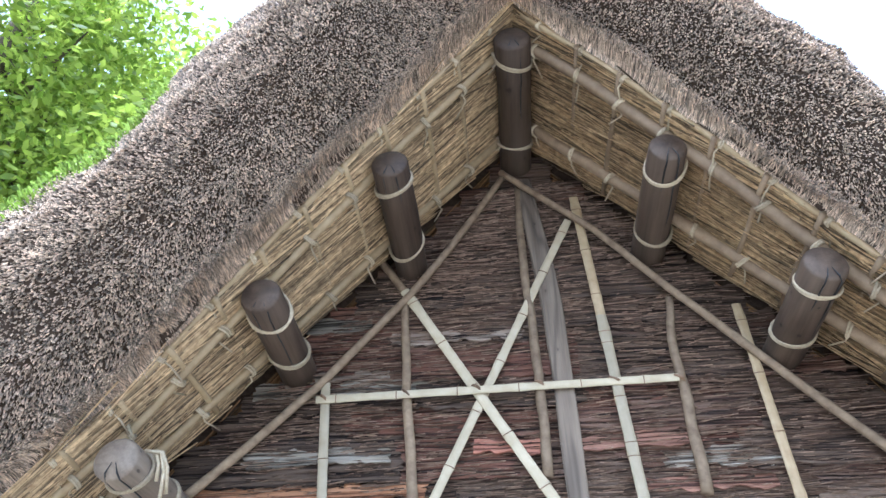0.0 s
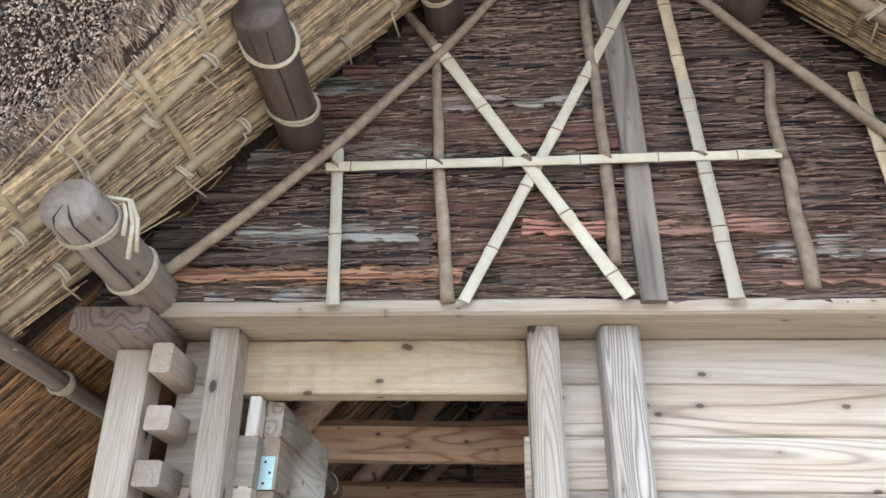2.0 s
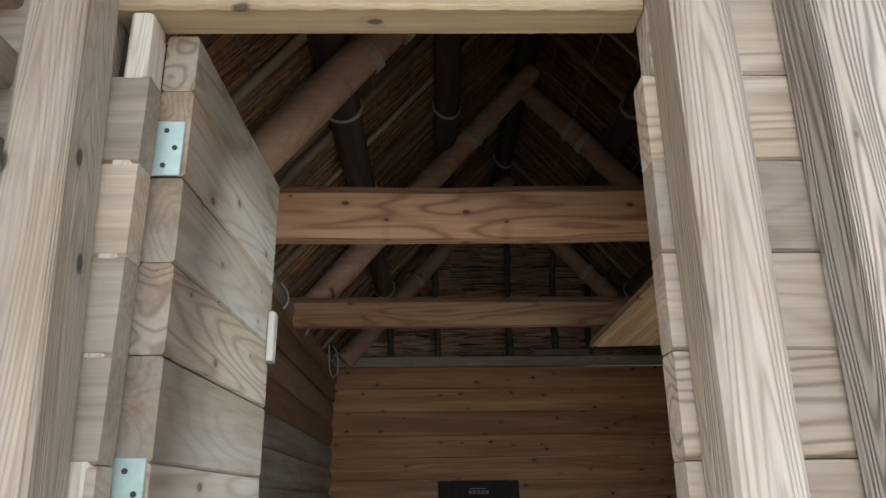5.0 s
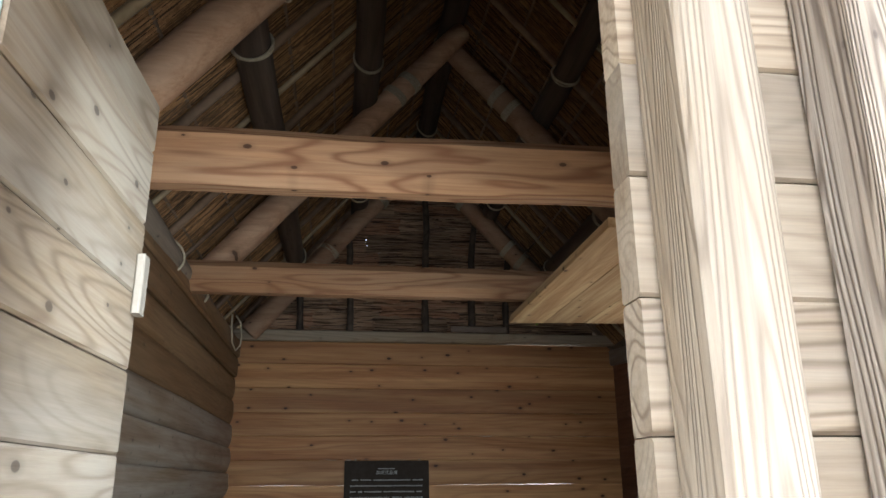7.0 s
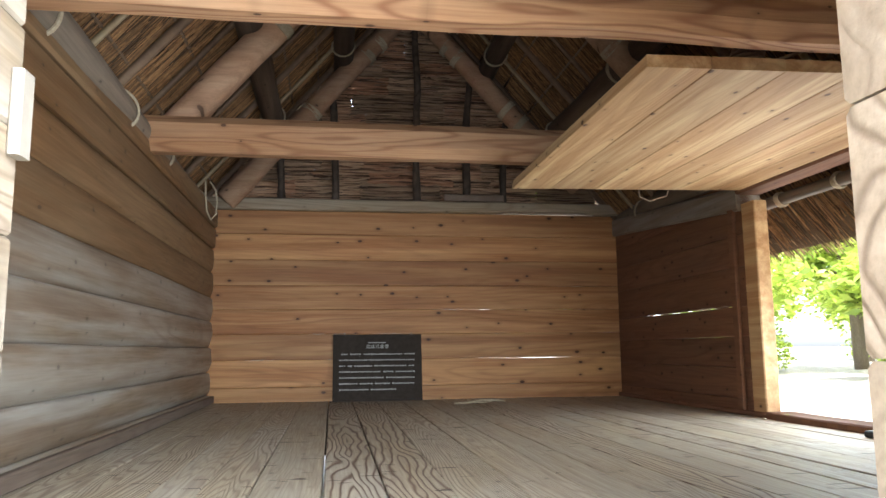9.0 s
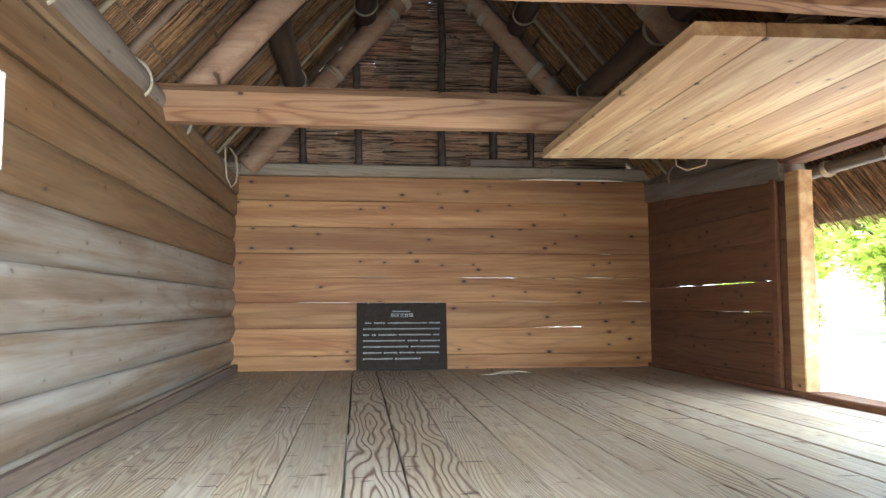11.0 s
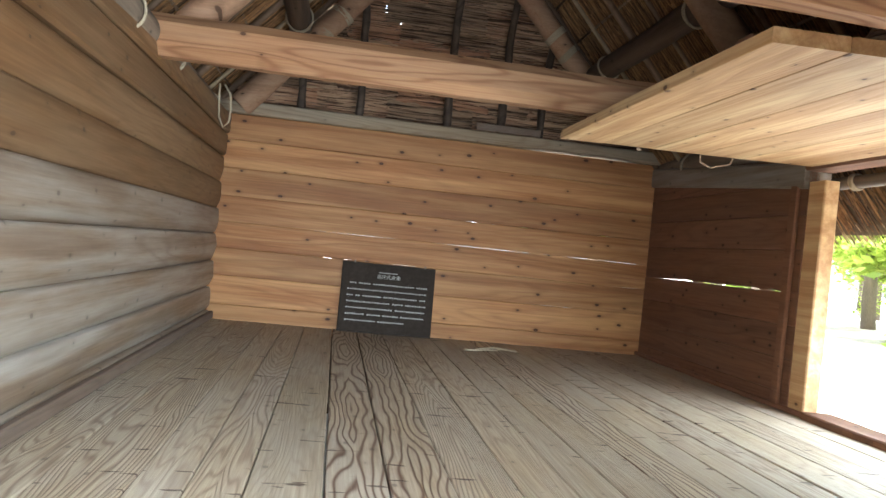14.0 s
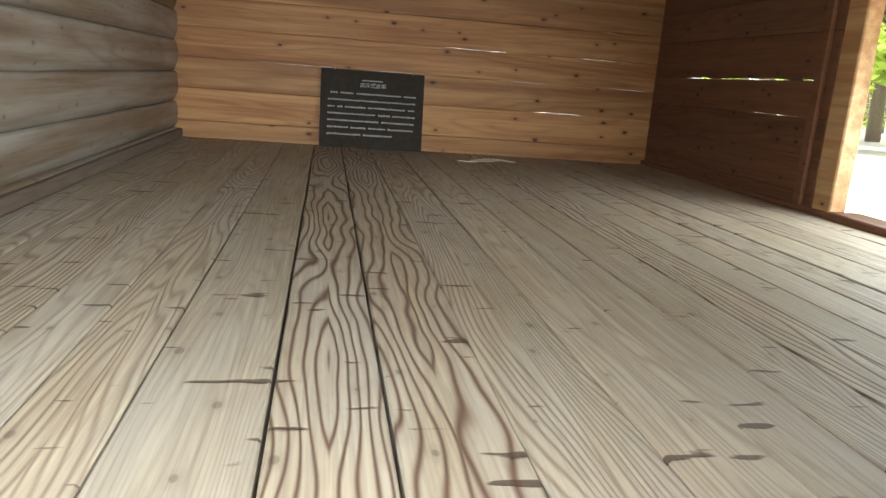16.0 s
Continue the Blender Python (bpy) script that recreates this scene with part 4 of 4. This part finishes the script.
def gable(name, y, out, z0, label, rows, seed):
    g = thing(name, (MID, y, z0), label, "gable", kind="structure")
    r = random.Random(seed)
    bm = bmesh.new()
    tri = [(MID - (4.5 - z0) / SLOPE, z0), (MID + (4.5 - z0) / SLOPE, z0), (MID, 4.5)]
    a = [bm.verts.new((x, y, z)) for x, z in tri]
    b = [bm.verts.new((x, y - 0.02 * out, z)) for x, z in tri]
    bm.faces.new(a), bm.faces.new(b[::-1])
    for j in range(3):
        bm.faces.new((a[j], a[(j + 1) % 3], b[(j + 1) % 3], b[j]))
    bmesh.ops.recalc_face_normals(bm, faces=bm.faces)
    if y < 5:
        part("backing", bm, M_backing, g)
    else:
        bm.free()
    z = z0
    while z < 4.45:
        h = r.choice((0.05, 0.07, 0.09, 0.12, 0.16, 0.20)) * r.uniform(0.8, 1.2)
        half = (APEX - 0.02 - z - h * 0.6) / SLOPE
        x = MID - half
        while x < MID + half - 0.03:
            w = min(r.uniform(0.25, 1.0), MID + half - x)
            if MID + half - x - w < 0.12:
                w = MID + half - x
            pick = r.random()
            m = M_bark_lit if y > 5 else M_bark_grey if pick > 0.92 and h < 0.09 else M_bark
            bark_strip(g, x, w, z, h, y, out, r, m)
            x += w + (r.uniform(-0.01, 0.006) if y < 5 else r.uniform(-0.012, 0.014))
        z += h
    return g


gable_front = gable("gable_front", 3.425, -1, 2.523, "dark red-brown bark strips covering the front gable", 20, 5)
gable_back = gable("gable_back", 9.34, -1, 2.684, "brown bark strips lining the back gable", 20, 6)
for x0, x1, z, h, m, lab in ((-1.02, -0.03, 2.605, 0.03, M_bark_red, "fresh orange-red bark strip"), (0.17, 0.47, 2.765, 0.03, M_bark_brown, "reddish bark strip"), (0.62, 1.12, 2.775, 0.028, M_bark_brown, "reddish bark strip"),
                             (0.86, 1.37, 2.585, 0.028, M_bark_brown, "reddish bark strip"), (-0.82, -0.18, 2.745, 0.045, M_bark_grey, "grey weathered bark strip"), (-0.90, -0.80, 2.525, 0.018, M_bark_grey, "pale bare patch"), (-0.66, -0.43, 2.53, 0.018, M_bark_grey, "pale bare patch"),
                             (-0.20, 0.42, 3.33, 0.02, M_bark_grey, "grey weathered bark strip"), (-0.55, -0.2, 3.15, 0.02, M_bark_grey, "grey weathered bark strip"), (0.95, 1.5, 2.68, 0.05, M_bark_grey, "grey weathered bark strip"), (-0.62, -0.3, 3.42, 0.05, M_bark_grey, "grey weathered bark strip")):
    bark_strip(gable_front, x0, x1 - x0 - 0.02, z, h, 3.425, -1, rng, m, 0.016, lab)
for x, lean_x in ((-0.665, 0.0), (-0.23, -0.03), (0.43, 0.0), (0.85, 0.03), (1.17, 0.02)):
    h = min(1.6, (APEX - 0.1 - 2.69) - SLOPE * abs(x - MID))
    single("gable_pole", log((x + 0.07, 9.27, 2.682), (x + 0.07 + lean_x * 2, 9.27, 2.682 + h), 0.032, 0.027, 9, 10, 0.03, x * 9), M_log, (x, 9.27, 2.682), "dark upright pole against the bark gable", "pole", "gable poles", smooth=True)
single("loose_board", box(0.72, 1.22, 9.14, 9.155, 2.681, 2.735, 0.004), M_side_y, (1.1, 9.15, 2.681), "loose grey board lying on the back plate", "board")

# ---- thatch ----
EAVE_L, EAVE_R, Y_BACK = -1.84, 2.70, 10.0


def rake(x):
    """How far forward the underside of the thatch reaches at x."""
    f = min(1.0, abs(x - MID) / 1.6)
    return 2.50 + 0.33 * f ** 1.6


def rim(k, side):
    """The rounded front edge of the thatch: offsets forward and upward, k from 0 at the underside to 1 on top."""
    reach = 1.0 if side < 0 else 0.72
    pts = ((0, 0), (-0.16, 0.02), (-0.36, 0.10), (-0.52, 0.28), (-0.58, 0.52), (-0.54, 0.78), (-0.38, 0.98), (-0.1, 1.08))
    u = k * (len(pts) - 1)
    i = min(int(u), len(pts) - 2)
    f = u - i
    a, b = pts[i], pts[i + 1]
    return (a[0] + (b[0] - a[0]) * f) * reach, (a[1] + (b[1] - a[1]) * f) * (1.0 if side < 0 else 0.70)


def roof_point(x, k, side):
    dy, dv = rim(k, side)
    if side < 0:
        dv *= 1 + 0.16 * min(1.2, max(0.0, (-0.6 - x) / 0.9))
    return Vector((x, rake(x) + dy, underside(x) + dv))


roof = thing("roof", (MID, 6.2, 2.0), "thick dark weathered thatched roof with mossy top", "roof", kind="structure")
for side, xe in ((-1, EAVE_L), (1, EAVE_R)):
    bm = bmesh.new()
    cols = []
    N, K = 60, 22
    for i in range(N + 1):
        x = xe + (MID - xe) * i / N
        edge = min(1.0, (i / N) * 9)
        # a hollow runs between the thatch and the bark gable
        pts = [Vector((x, y, underside(x) + up)) for y, up in ((Y_BACK, 0), (7.5, 0), (5.0, 0), (3.44, 0), (3.436, 0.13), (3.315, 0.13), (3.31, 0))]
        for j in range(K + 1):
            p = roof_point(x, j / K, side)
            p.z = underside(x) + (p.z - underside(x)) * (0.25 + 0.75 * edge)
            pts.append(p)
        top = pts[-1].z
        pts += [Vector((x, y, top + 0.03)) for y in (4, 6, 8, Y_BACK)]
        for p in pts[8:]:
            p += Vector(noise.noise_vector(p * 2.1)) * 0.05 + Vector(noise.noise_vector(p * 9)) * 0.015
        if i == N:
            for p in pts:
                p.x = MID
        cols.append([bm.verts.new(p) for p in pts])
    for p, q in zip(cols, cols[1:]):
        for j in range(len(p) - 1):
            bm.faces.new((p[j], p[j + 1], q[j + 1], q[j]))
        bm.faces.new((p[-1], p[0], q[0], q[-1]))
    bm.faces.new(cols[0])
    bmesh.ops.recalc_face_normals(bm, faces=bm.faces)
    bm.faces.ensure_lookup_table()
    inner = [f.index for f in bm.faces if all(abs(v.co.z - underside(v.co.x)) < 0.004 for v in f.verts)]
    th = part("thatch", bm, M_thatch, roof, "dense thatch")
    th.data.materials.append(M_under)
    for k in inner:
        th.data.polygons[k].material_index = 1


def prisms(name, starts, ends, radii, material, label, owner=None):
    """Many thin three-sided straws as one mesh."""
    a, b, r = np.array(starts), np.array(ends), np.array(radii)[:, None]
    d = b - a
    d /= np.linalg.norm(d, axis=1)[:, None]
    ref = np.where(np.abs(d[:, 2:3]) < 0.9, np.array([[0, 0, 1.0]]), np.array([[1.0, 0, 0]]))
    u = np.cross(d, ref)
    u /= np.linalg.norm(u, axis=1)[:, None]
    v = np.cross(d, u)
    n = len(a)
    verts = np.zeros((n, 6, 3))
    for j in range(3):
        c, s = math.cos(2.0944 * j), math.sin(2.0944 * j)
        verts[:, j] = a + (u * c + v * s) * r
        verts[:, 3 + j] = b + (u * c + v * s) * r
    base = (np.arange(n) * 6)[:, None]
    quads = np.concatenate([base + np.array([[0, 1, 4, 3]]), base + np.array([[1, 2, 5, 4]]), base + np.array([[2, 0, 3, 5]])])
    tris = base + np.array([[3, 4, 5]])
    me = bpy.data.meshes.new(name)
    owner = owner or roof
    up = origin_of(owner)
    me.from_pydata((verts.reshape(-1, 3) - np.array(up)).tolist(), [], quads.tolist() + tris.tolist())
    me.materials.append(material)
    ob = new(name, me)
    ob.parent = owner
    tagged(ob, label, kind="stuff")


R = np.random.RandomState(3)


def reed_ends(side, xe, count):
    s, e, rad = [], [], []
    for _ in range(count):
        x = xe + (MID - xe) * R.rand() ** 0.9
        k = R.rand() ** 1.15 * 0.97
        p = roof_point(x, k, side)
        p += Vector(noise.noise_vector(p * 2.1)) * 0.05 * (k > 0.05) + Vector(noise.noise_vector(p * 9)) * 0.015
        q = roof_point(x, min(k + 0.02, 1), side) - roof_point(x, max(k - 0.02, 0), side)
        q.normalize()
        along = Vector((1, 0, -SLOPE * side)).normalized()
        out = q.cross(along) * (1 if side < 0 else 1)
        if out.y > 0:
            out = -out
        lay = max(0.0, 1 - k * 5.5)
        nrm = Vector((side * 0.75, 0, 0.66))
        way = (q * lay + nrm * lay * 0.3 + (out * 0.85 + Vector((0, -0.3, -0.35)) + along * side * 0.25) * (1 - lay) + Vector(R.normal(0, 0.13, 3))).normalized()
        length = (0.04 + 0.14 * lay) * (0.6 + 0.8 * R.rand())
        s.append(p - way * 0.03)
        e.append(p + way * length * (0.32 + 0.2 * lay))
        rad.append(0.0014 + 0.0025 * R.rand() ** 1.5 * (1 - lay * 0.7))
    prisms("reed_ends", s, e, rad, M_reed, "cut ends of weathered reeds")


reed_ends(-1, EAVE_L, 120000)
reed_ends(1, EAVE_R, 64000)


def straw(side, xe, y0, y1, count, name, material=None):
    s, e, rad = [], [], []
    for _ in range(count):
        x = xe + (MID - xe) * R.rand()
        y = rake(x) + (y1 - rake(x)) * R.rand() if y0 is None else y0 + (y1 - y0) * R.rand()
        ln = 0.15 + 0.3 * R.rand()
        x2 = x - side * ln
        if (x2 - MID) * side < 0.0:
            x2 = MID + side * 0.01
        off = 0.004 + 0.02 * R.rand()
        nrm = Vector((-side * 0.75, 0, -0.66))
        skew = R.normal(0, 0.03)
        s.append(Vector((x, y, underside(x))) + nrm * off)
        e.append(Vector((x2, y + skew, underside(x2))) + nrm * (off + R.normal(0, 0.006)))
        rad.append(0.0022 + 0.002 * R.rand())
    prisms(name, s, e, rad, material or M_straw, "straw on the underside of the thatch")


for side, xe in ((-1, EAVE_L), (1, EAVE_R)):
    straw(side, xe, None, 3.31, 11000, "straw")
    straw(side, xe, 3.45, 9.3, 16000, "straw", M_straw_in)
    # fringe of the eave
    s, e, rad = [], [], []
    for _ in range(7000):
        y = 2.9 + 6.8 * R.rand()
        off = 0.30 * R.rand()
        p = Vector((xe, y, underside(xe) + off)) + Vector((-side * 0.05, 0, 0.05))
        way = Vector((side * 0.66, R.normal(0, 0.06), -0.72 + R.normal(0, 0.06)))
        s.append(p), e.append(p + way * (0.08 + 0.10 * R.rand())), rad.append(0.003)
    prisms("eave_fringe", s, e, rad, M_straw, "fringe of straw along the eave")

# loose fibres on the bark
for owner, y, z0, n in ((gable_front, 3.40, 2.53, 7000), (gable_back, 9.315, 2.70, 900)):
    s, e, rad = [], [], []
    for _ in range(n):
        z = z0 + 1.75 * R.rand() ** 1.4
        half = (APEX - 0.1 - z) / SLOPE
        x = MID + half * R.uniform(-1, 1)
        ln = 0.03 + 0.16 * R.rand() ** 2
        p = Vector((x, y + R.uniform(-0.006, 0.012), z))
        s.append(p), e.append(p + Vector((ln, R.normal(-0.003, 0.006), R.normal(0, 0.06) * ln))), rad.append(0.0012 + 0.0022 * R.rand())
    prisms("bark_fibres", s, e, rad, M_fibre, "loose splinters of bark", owner)

# moss on the outer edge
s, e, rad = [], [], []
for side, xe, n in ((-1, EAVE_L, 16000), (1, EAVE_R, 5000)):
    for _ in range(n):
        x = xe + (MID - xe) * R.rand()
        k = 0.66 + 0.34 * R.rand()
        if noise.noise((x * 1.3, k * 2, side * 3)) + (0.9 * (k - 0.72) - (x + 0.9) * 0.6 if side < 0 else -0.2) < 0:
            continue
        p = roof_point(x, k, side)
        p += Vector(noise.noise_vector(p * 2.1)) * 0.05
        way = Vector((side * 0.5, -0.2, 0.7)) + Vector(R.normal(0, 0.4, 3))
        s.append(p - way * 0.02), e.append(p + way * 0.03), rad.append(0.005)
prisms("moss", s, e, rad, M_moss, "bright green moss on the thatch")

# ---- bamboo under the verge ----
def verge_pole(side, front, depth, r, material, label, seed):
    """A cane along the slope under the thatch; front(x): its y; depth: how far below the underside."""
    xe = MID + side * 2.05
    pts = []
    for i in range(25):
        x = xe + (MID + side * 0.05 - xe) * i / 24
        nrm = Vector((-side * 0.75, 0, -0.66))
        pts.append(Vector((x, front(x), underside(x))) + nrm * depth + Vector(noise.noise_vector((i * 0.4, seed, 0))) * 0.008)
    radii = [r * (1.0 + (0.10 if i % 5 == 0 else 0.0)) for i in range(25)]
    t = thing("verge_pole", pts[0], label, "pole", "verge poles")
    part("cane", sweep(pts, r, 10, radii=radii), material, t, at=pts[12], smooth=True)
    return t, pts


for side in (-1, 1):
    strip, spts = verge_pole(side, lambda x: rake(x) + 0.01, 0.012, 0.013, M_bamboo_old, "thin bamboo strip tied along the thatch edge", side)
    mid_pole, mpts = verge_pole(side, lambda x: rake(x) + (0.16 if side < 0 else 0.13), 0.035, 0.019 if side < 0 else 0.028, M_bamboo_old if side < 0 else M_bamboo_shaded, "bamboo pole lashed under the thatch", side + 5)
    low_pole, lpts = verge_pole(side, lambda x: 3.22 if side < 0 else 3.15, 0.035, 0.021 if side < 0 else 0.028, M_bamboo_old if side < 0 else M_bamboo_shaded, "bamboo pole lashed under the thatch", side + 9)
    for owner, pts, rr, th in ((strip, spts, 0.013, 0.006), (mid_pole, mpts, 0.026, 0.006), (low_pole, lpts, 0.028, 0.006)):
        for i in range(1, 24, 2):
            c = pts[i]
            bm = ring_rope(c, pts[i + 1] - pts[i], rr, th, 2, 0.4, i)
            tail = [c, c + Vector((rng.uniform(-0.03, 0.03), rng.uniform(0.02, 0.05), -rr * 1.3)), c + Vector((rng.uniform(-0.06, 0.06), rng.uniform(0.08, 0.14), rng.uniform(-0.05, 0.0)))]
            sweep(tail, th * 0.7, 5, bm)
            part("rope", bm, M_rope, owner, "pale straw rope lashing", at=c, smooth=True)
    for k in range(1, 12):
        x = MID + side * (0.12 + k * 0.165)
        nrm = Vector((-side * 0.75, 0, -0.66))
        p0 = Vector((x, rake(x) - 0.01, underside(x))) + nrm * 0.02
        p1 = Vector((x + rng.uniform(-0.02, 0.02), 3.30, underside(x))) + nrm * 0.02
        single("batten_cane", sweep([p0.lerp(p1, f / 6) + Vector(noise.noise_vector((f, k, side))) * 0.006 for f in range(7)], 0.014, 8), M_bamboo_old if side < 0 else M_bamboo_shaded, p0, "thin brown cane under the thatch", "cane", "thatch canes", smooth=True)
    # inside: canes down the slope and long battens
    for k in range(14):
        y = 3.75 + k * 0.42
        pts = [Vector((MID + side * (0.1 + 1.75 * f / 10), y + 0.02 * noise.noise((f, k, 3)), underside(MID + side * (0.1 + 1.75 * f / 10)))) + Vector((-side * 0.75, 0, -0.66)) * 0.045 for f in range(11)]
        single("roof_cane", sweep(pts, 0.024 if k % 2 else 0.015, 8), M_bamboo_dark if k % 3 else M_bamboo_old, pts[0], "bamboo cane under the thatch", "cane", "roof canes", smooth=True)
    for k in range(9):
        x = MID + side * (0.2 + k * 0.2)
        p = Vector((x, 3.5, underside(x))) + Vector((-side * 0.75, 0, -0.66)) * 0.018
        single("long_cane", sweep([p + Vector((0, 5.8 * f / 8, 0.006 * noise.noise((f, k, 7)))) for f in range(9)], 0.01, 7), M_bamboo_dark, p, "thin long cane under the thatch", "cane", "roof canes", smooth=True)
    x = MID + side * 1.98
    p = Vector((x, 2.95, underside(x))) + Vector((-side * 0.75, 0, -0.66)) * 0.06
    t = thing("eave_pole", p, "bamboo pole tied under the eave", "pole", "eave poles")
    part("cane", sweep([p + Vector((0, 6.6 * f / 20, 0.01 * noise.noise((f, 3, side)))) for f in range(21)], 0.035, 10), M_loglight, t, smooth=True)
    for f in range(12):
        c = p + Vector((0, 0.2 + f * 0.5, 0))
        part("rope", ring_rope(c, (0, 1, 0), 0.036, 0.007, 3, 0.2, f), M_rope, t, "straw rope lashing", at=c, smooth=True)

# ---- rope left on the floor ----
rp = bmesh.new()
sweep([(1.02, 8.82, FLOOR + 0.006), (0.95, 8.72, FLOOR + 0.006), (0.86, 8.70, FLOOR + 0.006), (0.78, 8.62, FLOOR + 0.006), (0.70, 8.63, FLOOR + 0.006)], 0.006, 6, rp)
sweep([(1.10, 8.74, FLOOR + 0.006), (1.0, 8.68, FLOOR + 0.02), (0.93, 8.74, FLOOR + 0.02), (0.80, 8.70, FLOOR + 0.006)], 0.006, 6, rp)
single("rope_piece", rp, M_rope, (0.9, 8.7, FLOOR), "short pale straw rope lying on the floor", "rope", smooth=True)

# ---- trees and shrubs outside ----
def leaf_cloud(blobs, count, size, seed):
    """Many small four-cornered leaves in clumps."""
    r = np.random.RandomState(seed)
    unit = lambda v: v / np.linalg.norm(v, axis=1)[:, None]
    at = np.array(blobs)[r.randint(len(blobs), size=count)]
    p = at[:, :3] + unit(r.normal(0, 1, (count, 3))) * at[:, 3:] * (r.rand(count, 1) ** 0.45)
    u = r.normal(0, 1, (count, 3)) * (1, 1, 0.5)
    u = unit(u)
    w = unit(np.cross(u, r.normal(0, 1, (count, 3))))
    ln = size * (0.6 + 0.8 * r.rand(count, 1))
    corners = np.stack([p - u * ln, p + w * ln * 0.45 - u * ln * 0.1, p + u * ln, p - w * ln * 0.45 - u * ln * 0.1], 1)
    me = bpy.data.meshes.new("crown")
    me.from_pydata(corners.reshape(-1, 3).tolist(), [], np.arange(count * 4).reshape(-1, 4).tolist())
    me.materials.append(M_leaf)
    return me


def tree(x, y, height, seed, low=0.35, size=0.13, count=5000):
    r = random.Random(seed)
    t = thing("tree", (x, y, 0), "broadleaf tree with bright green leaves in the daylight", "tree", "trees", free=True)
    bm = bmesh.new()
    base = Vector((x, y, -0.1))
    top = Vector((x + r.uniform(-0.4, 0.4), y + r.uniform(-0.4, 0.4), height * 0.85))
    pts = [base.lerp(top, f / 8) + Vector(noise.noise_vector((f * 0.5, seed, 0))) * 0.12 * (f > 0) for f in range(9)]
    sweep(pts, 0.16, 10, bm, radii=[0.17 * (1 - 0.09 * f) * height / 7 for f in range(9)])
    blobs = []
    for k in range(14):
        f = r.uniform(low, 0.95)
        a = base.lerp(top, f)
        ang = r.uniform(0, 6.28)
        ln = height * r.uniform(0.18, 0.34) * (1.2 - f * 0.6)
        b = a + Vector((math.cos(ang) * ln, math.sin(ang) * ln, ln * r.uniform(0.1, 0.5)))
        sweep([a, a.lerp(b, 0.5) + Vector((0, 0, 0.05 * ln)), b], 0.04, 6, bm, radii=[0.05 * height / 7, 0.035 * height / 7, 0.012])
        for q in range(3):
            c = a.lerp(b, 0.5 + 0.25 * q) + Vector((r.uniform(-0.3, 0.3), r.uniform(-0.3, 0.3), r.uniform(-0.2, 0.3)))
            blobs.append((c.x - x, c.y - y, c.z, height * r.uniform(0.06, 0.11)))
    part("trunk", bm, M_trunk, t, at=(x, y, 0), smooth=True)
    crown = new("crown", leaf_cloud(blobs, count, size, seed))
    crown.parent = t
    return t


def shrub(x, y, h, seed, count=1500, size=0.06):
    r = random.Random(seed)
    t = thing("shrub", (x, y, 0), "leafy green shrub beside the building", "shrub", "shrubs", free=True)
    bm = bmesh.new()
    blobs = []
    for k in range(9):
        b = Vector((x + r.uniform(-0.5, 0.5) * h, y + r.uniform(-0.5, 0.5) * h, h * r.uniform(0.5, 0.95)))
        sweep([(x, y, -0.05), Vector((x, y, 0)).lerp(b, 0.5), b], 0.01, 5, bm, radii=[0.015, 0.011, 0.004])
        blobs.append((b.x - x, b.y - y, b.z - 0.05, 0.26 * h))
    part("stems", bm, M_trunk, t, at=(x, y, 0))
    crown = new("leaves", leaf_cloud(blobs, count, size, seed))
    crown.parent = t


# some right-hand trees stand out of view, added to hold back sky light
for i, (x, y, h, low) in enumerate(((-8.6, 8.4, 19, 0.35), (-11.0, 10.0, 21, 0.35), (-8.2, 12.5, 20, 0.35), (-13, 7.0, 20, 0.35), (-12.0, 14.0, 22, 0.35),
                                    (18.8, 28.7, 11, 0.3), (15.0, 32.0, 12, 0.3), (22.0, 35.0, 13, 0.3), (25.5, 29.5, 12, 0.28), (18.0, 41.0, 14, 0.25), (28.0, 42.6, 15, 0.25), (13.0, 44.0, 15, 0.25), (34.0, 36.0, 14, 0.25), (10.0, 36.0, 12, 0.3), (23.0, 48.0, 16, 0.2), (33.0, 50.0, 17, 0.2), (14.0, 22.0, 12, 0.3), (17.0, 15.0, 14, 0.28), (20.0, 20.0, 14, 0.22), (24.0, 12.0, 15, 0.2), (16.0, 8.0, 14, 0.3), (22.0, 25.0, 14, 0.2), (28.0, 20.0, 16, 0.15))):
    tree(x, y, h, i + 1, low, 0.10 if i < 5 else 0.2, 30000 if i < 5 else 7000)
for i, (x, y, h) in enumerate(((-5.9, 12.4, 3.0), (-7.5, 14.0, 3.3), (-7.2, 11.0, 2.8), (-5.6, 15.4, 3.0), (15.5, 24.5, 1.5), (18.0, 26.2, 1.8), (20.5, 29.5, 2.1), (23.8, 32.8, 2.6), (16.4, 33.6, 2.4), (26.0, 37.7, 3.2), (21.3, 44.0, 3.8), (30, 33, 2.4), (17, 38, 3))):
    shrub(x, y, h, i + 30, 2200, 0.09)
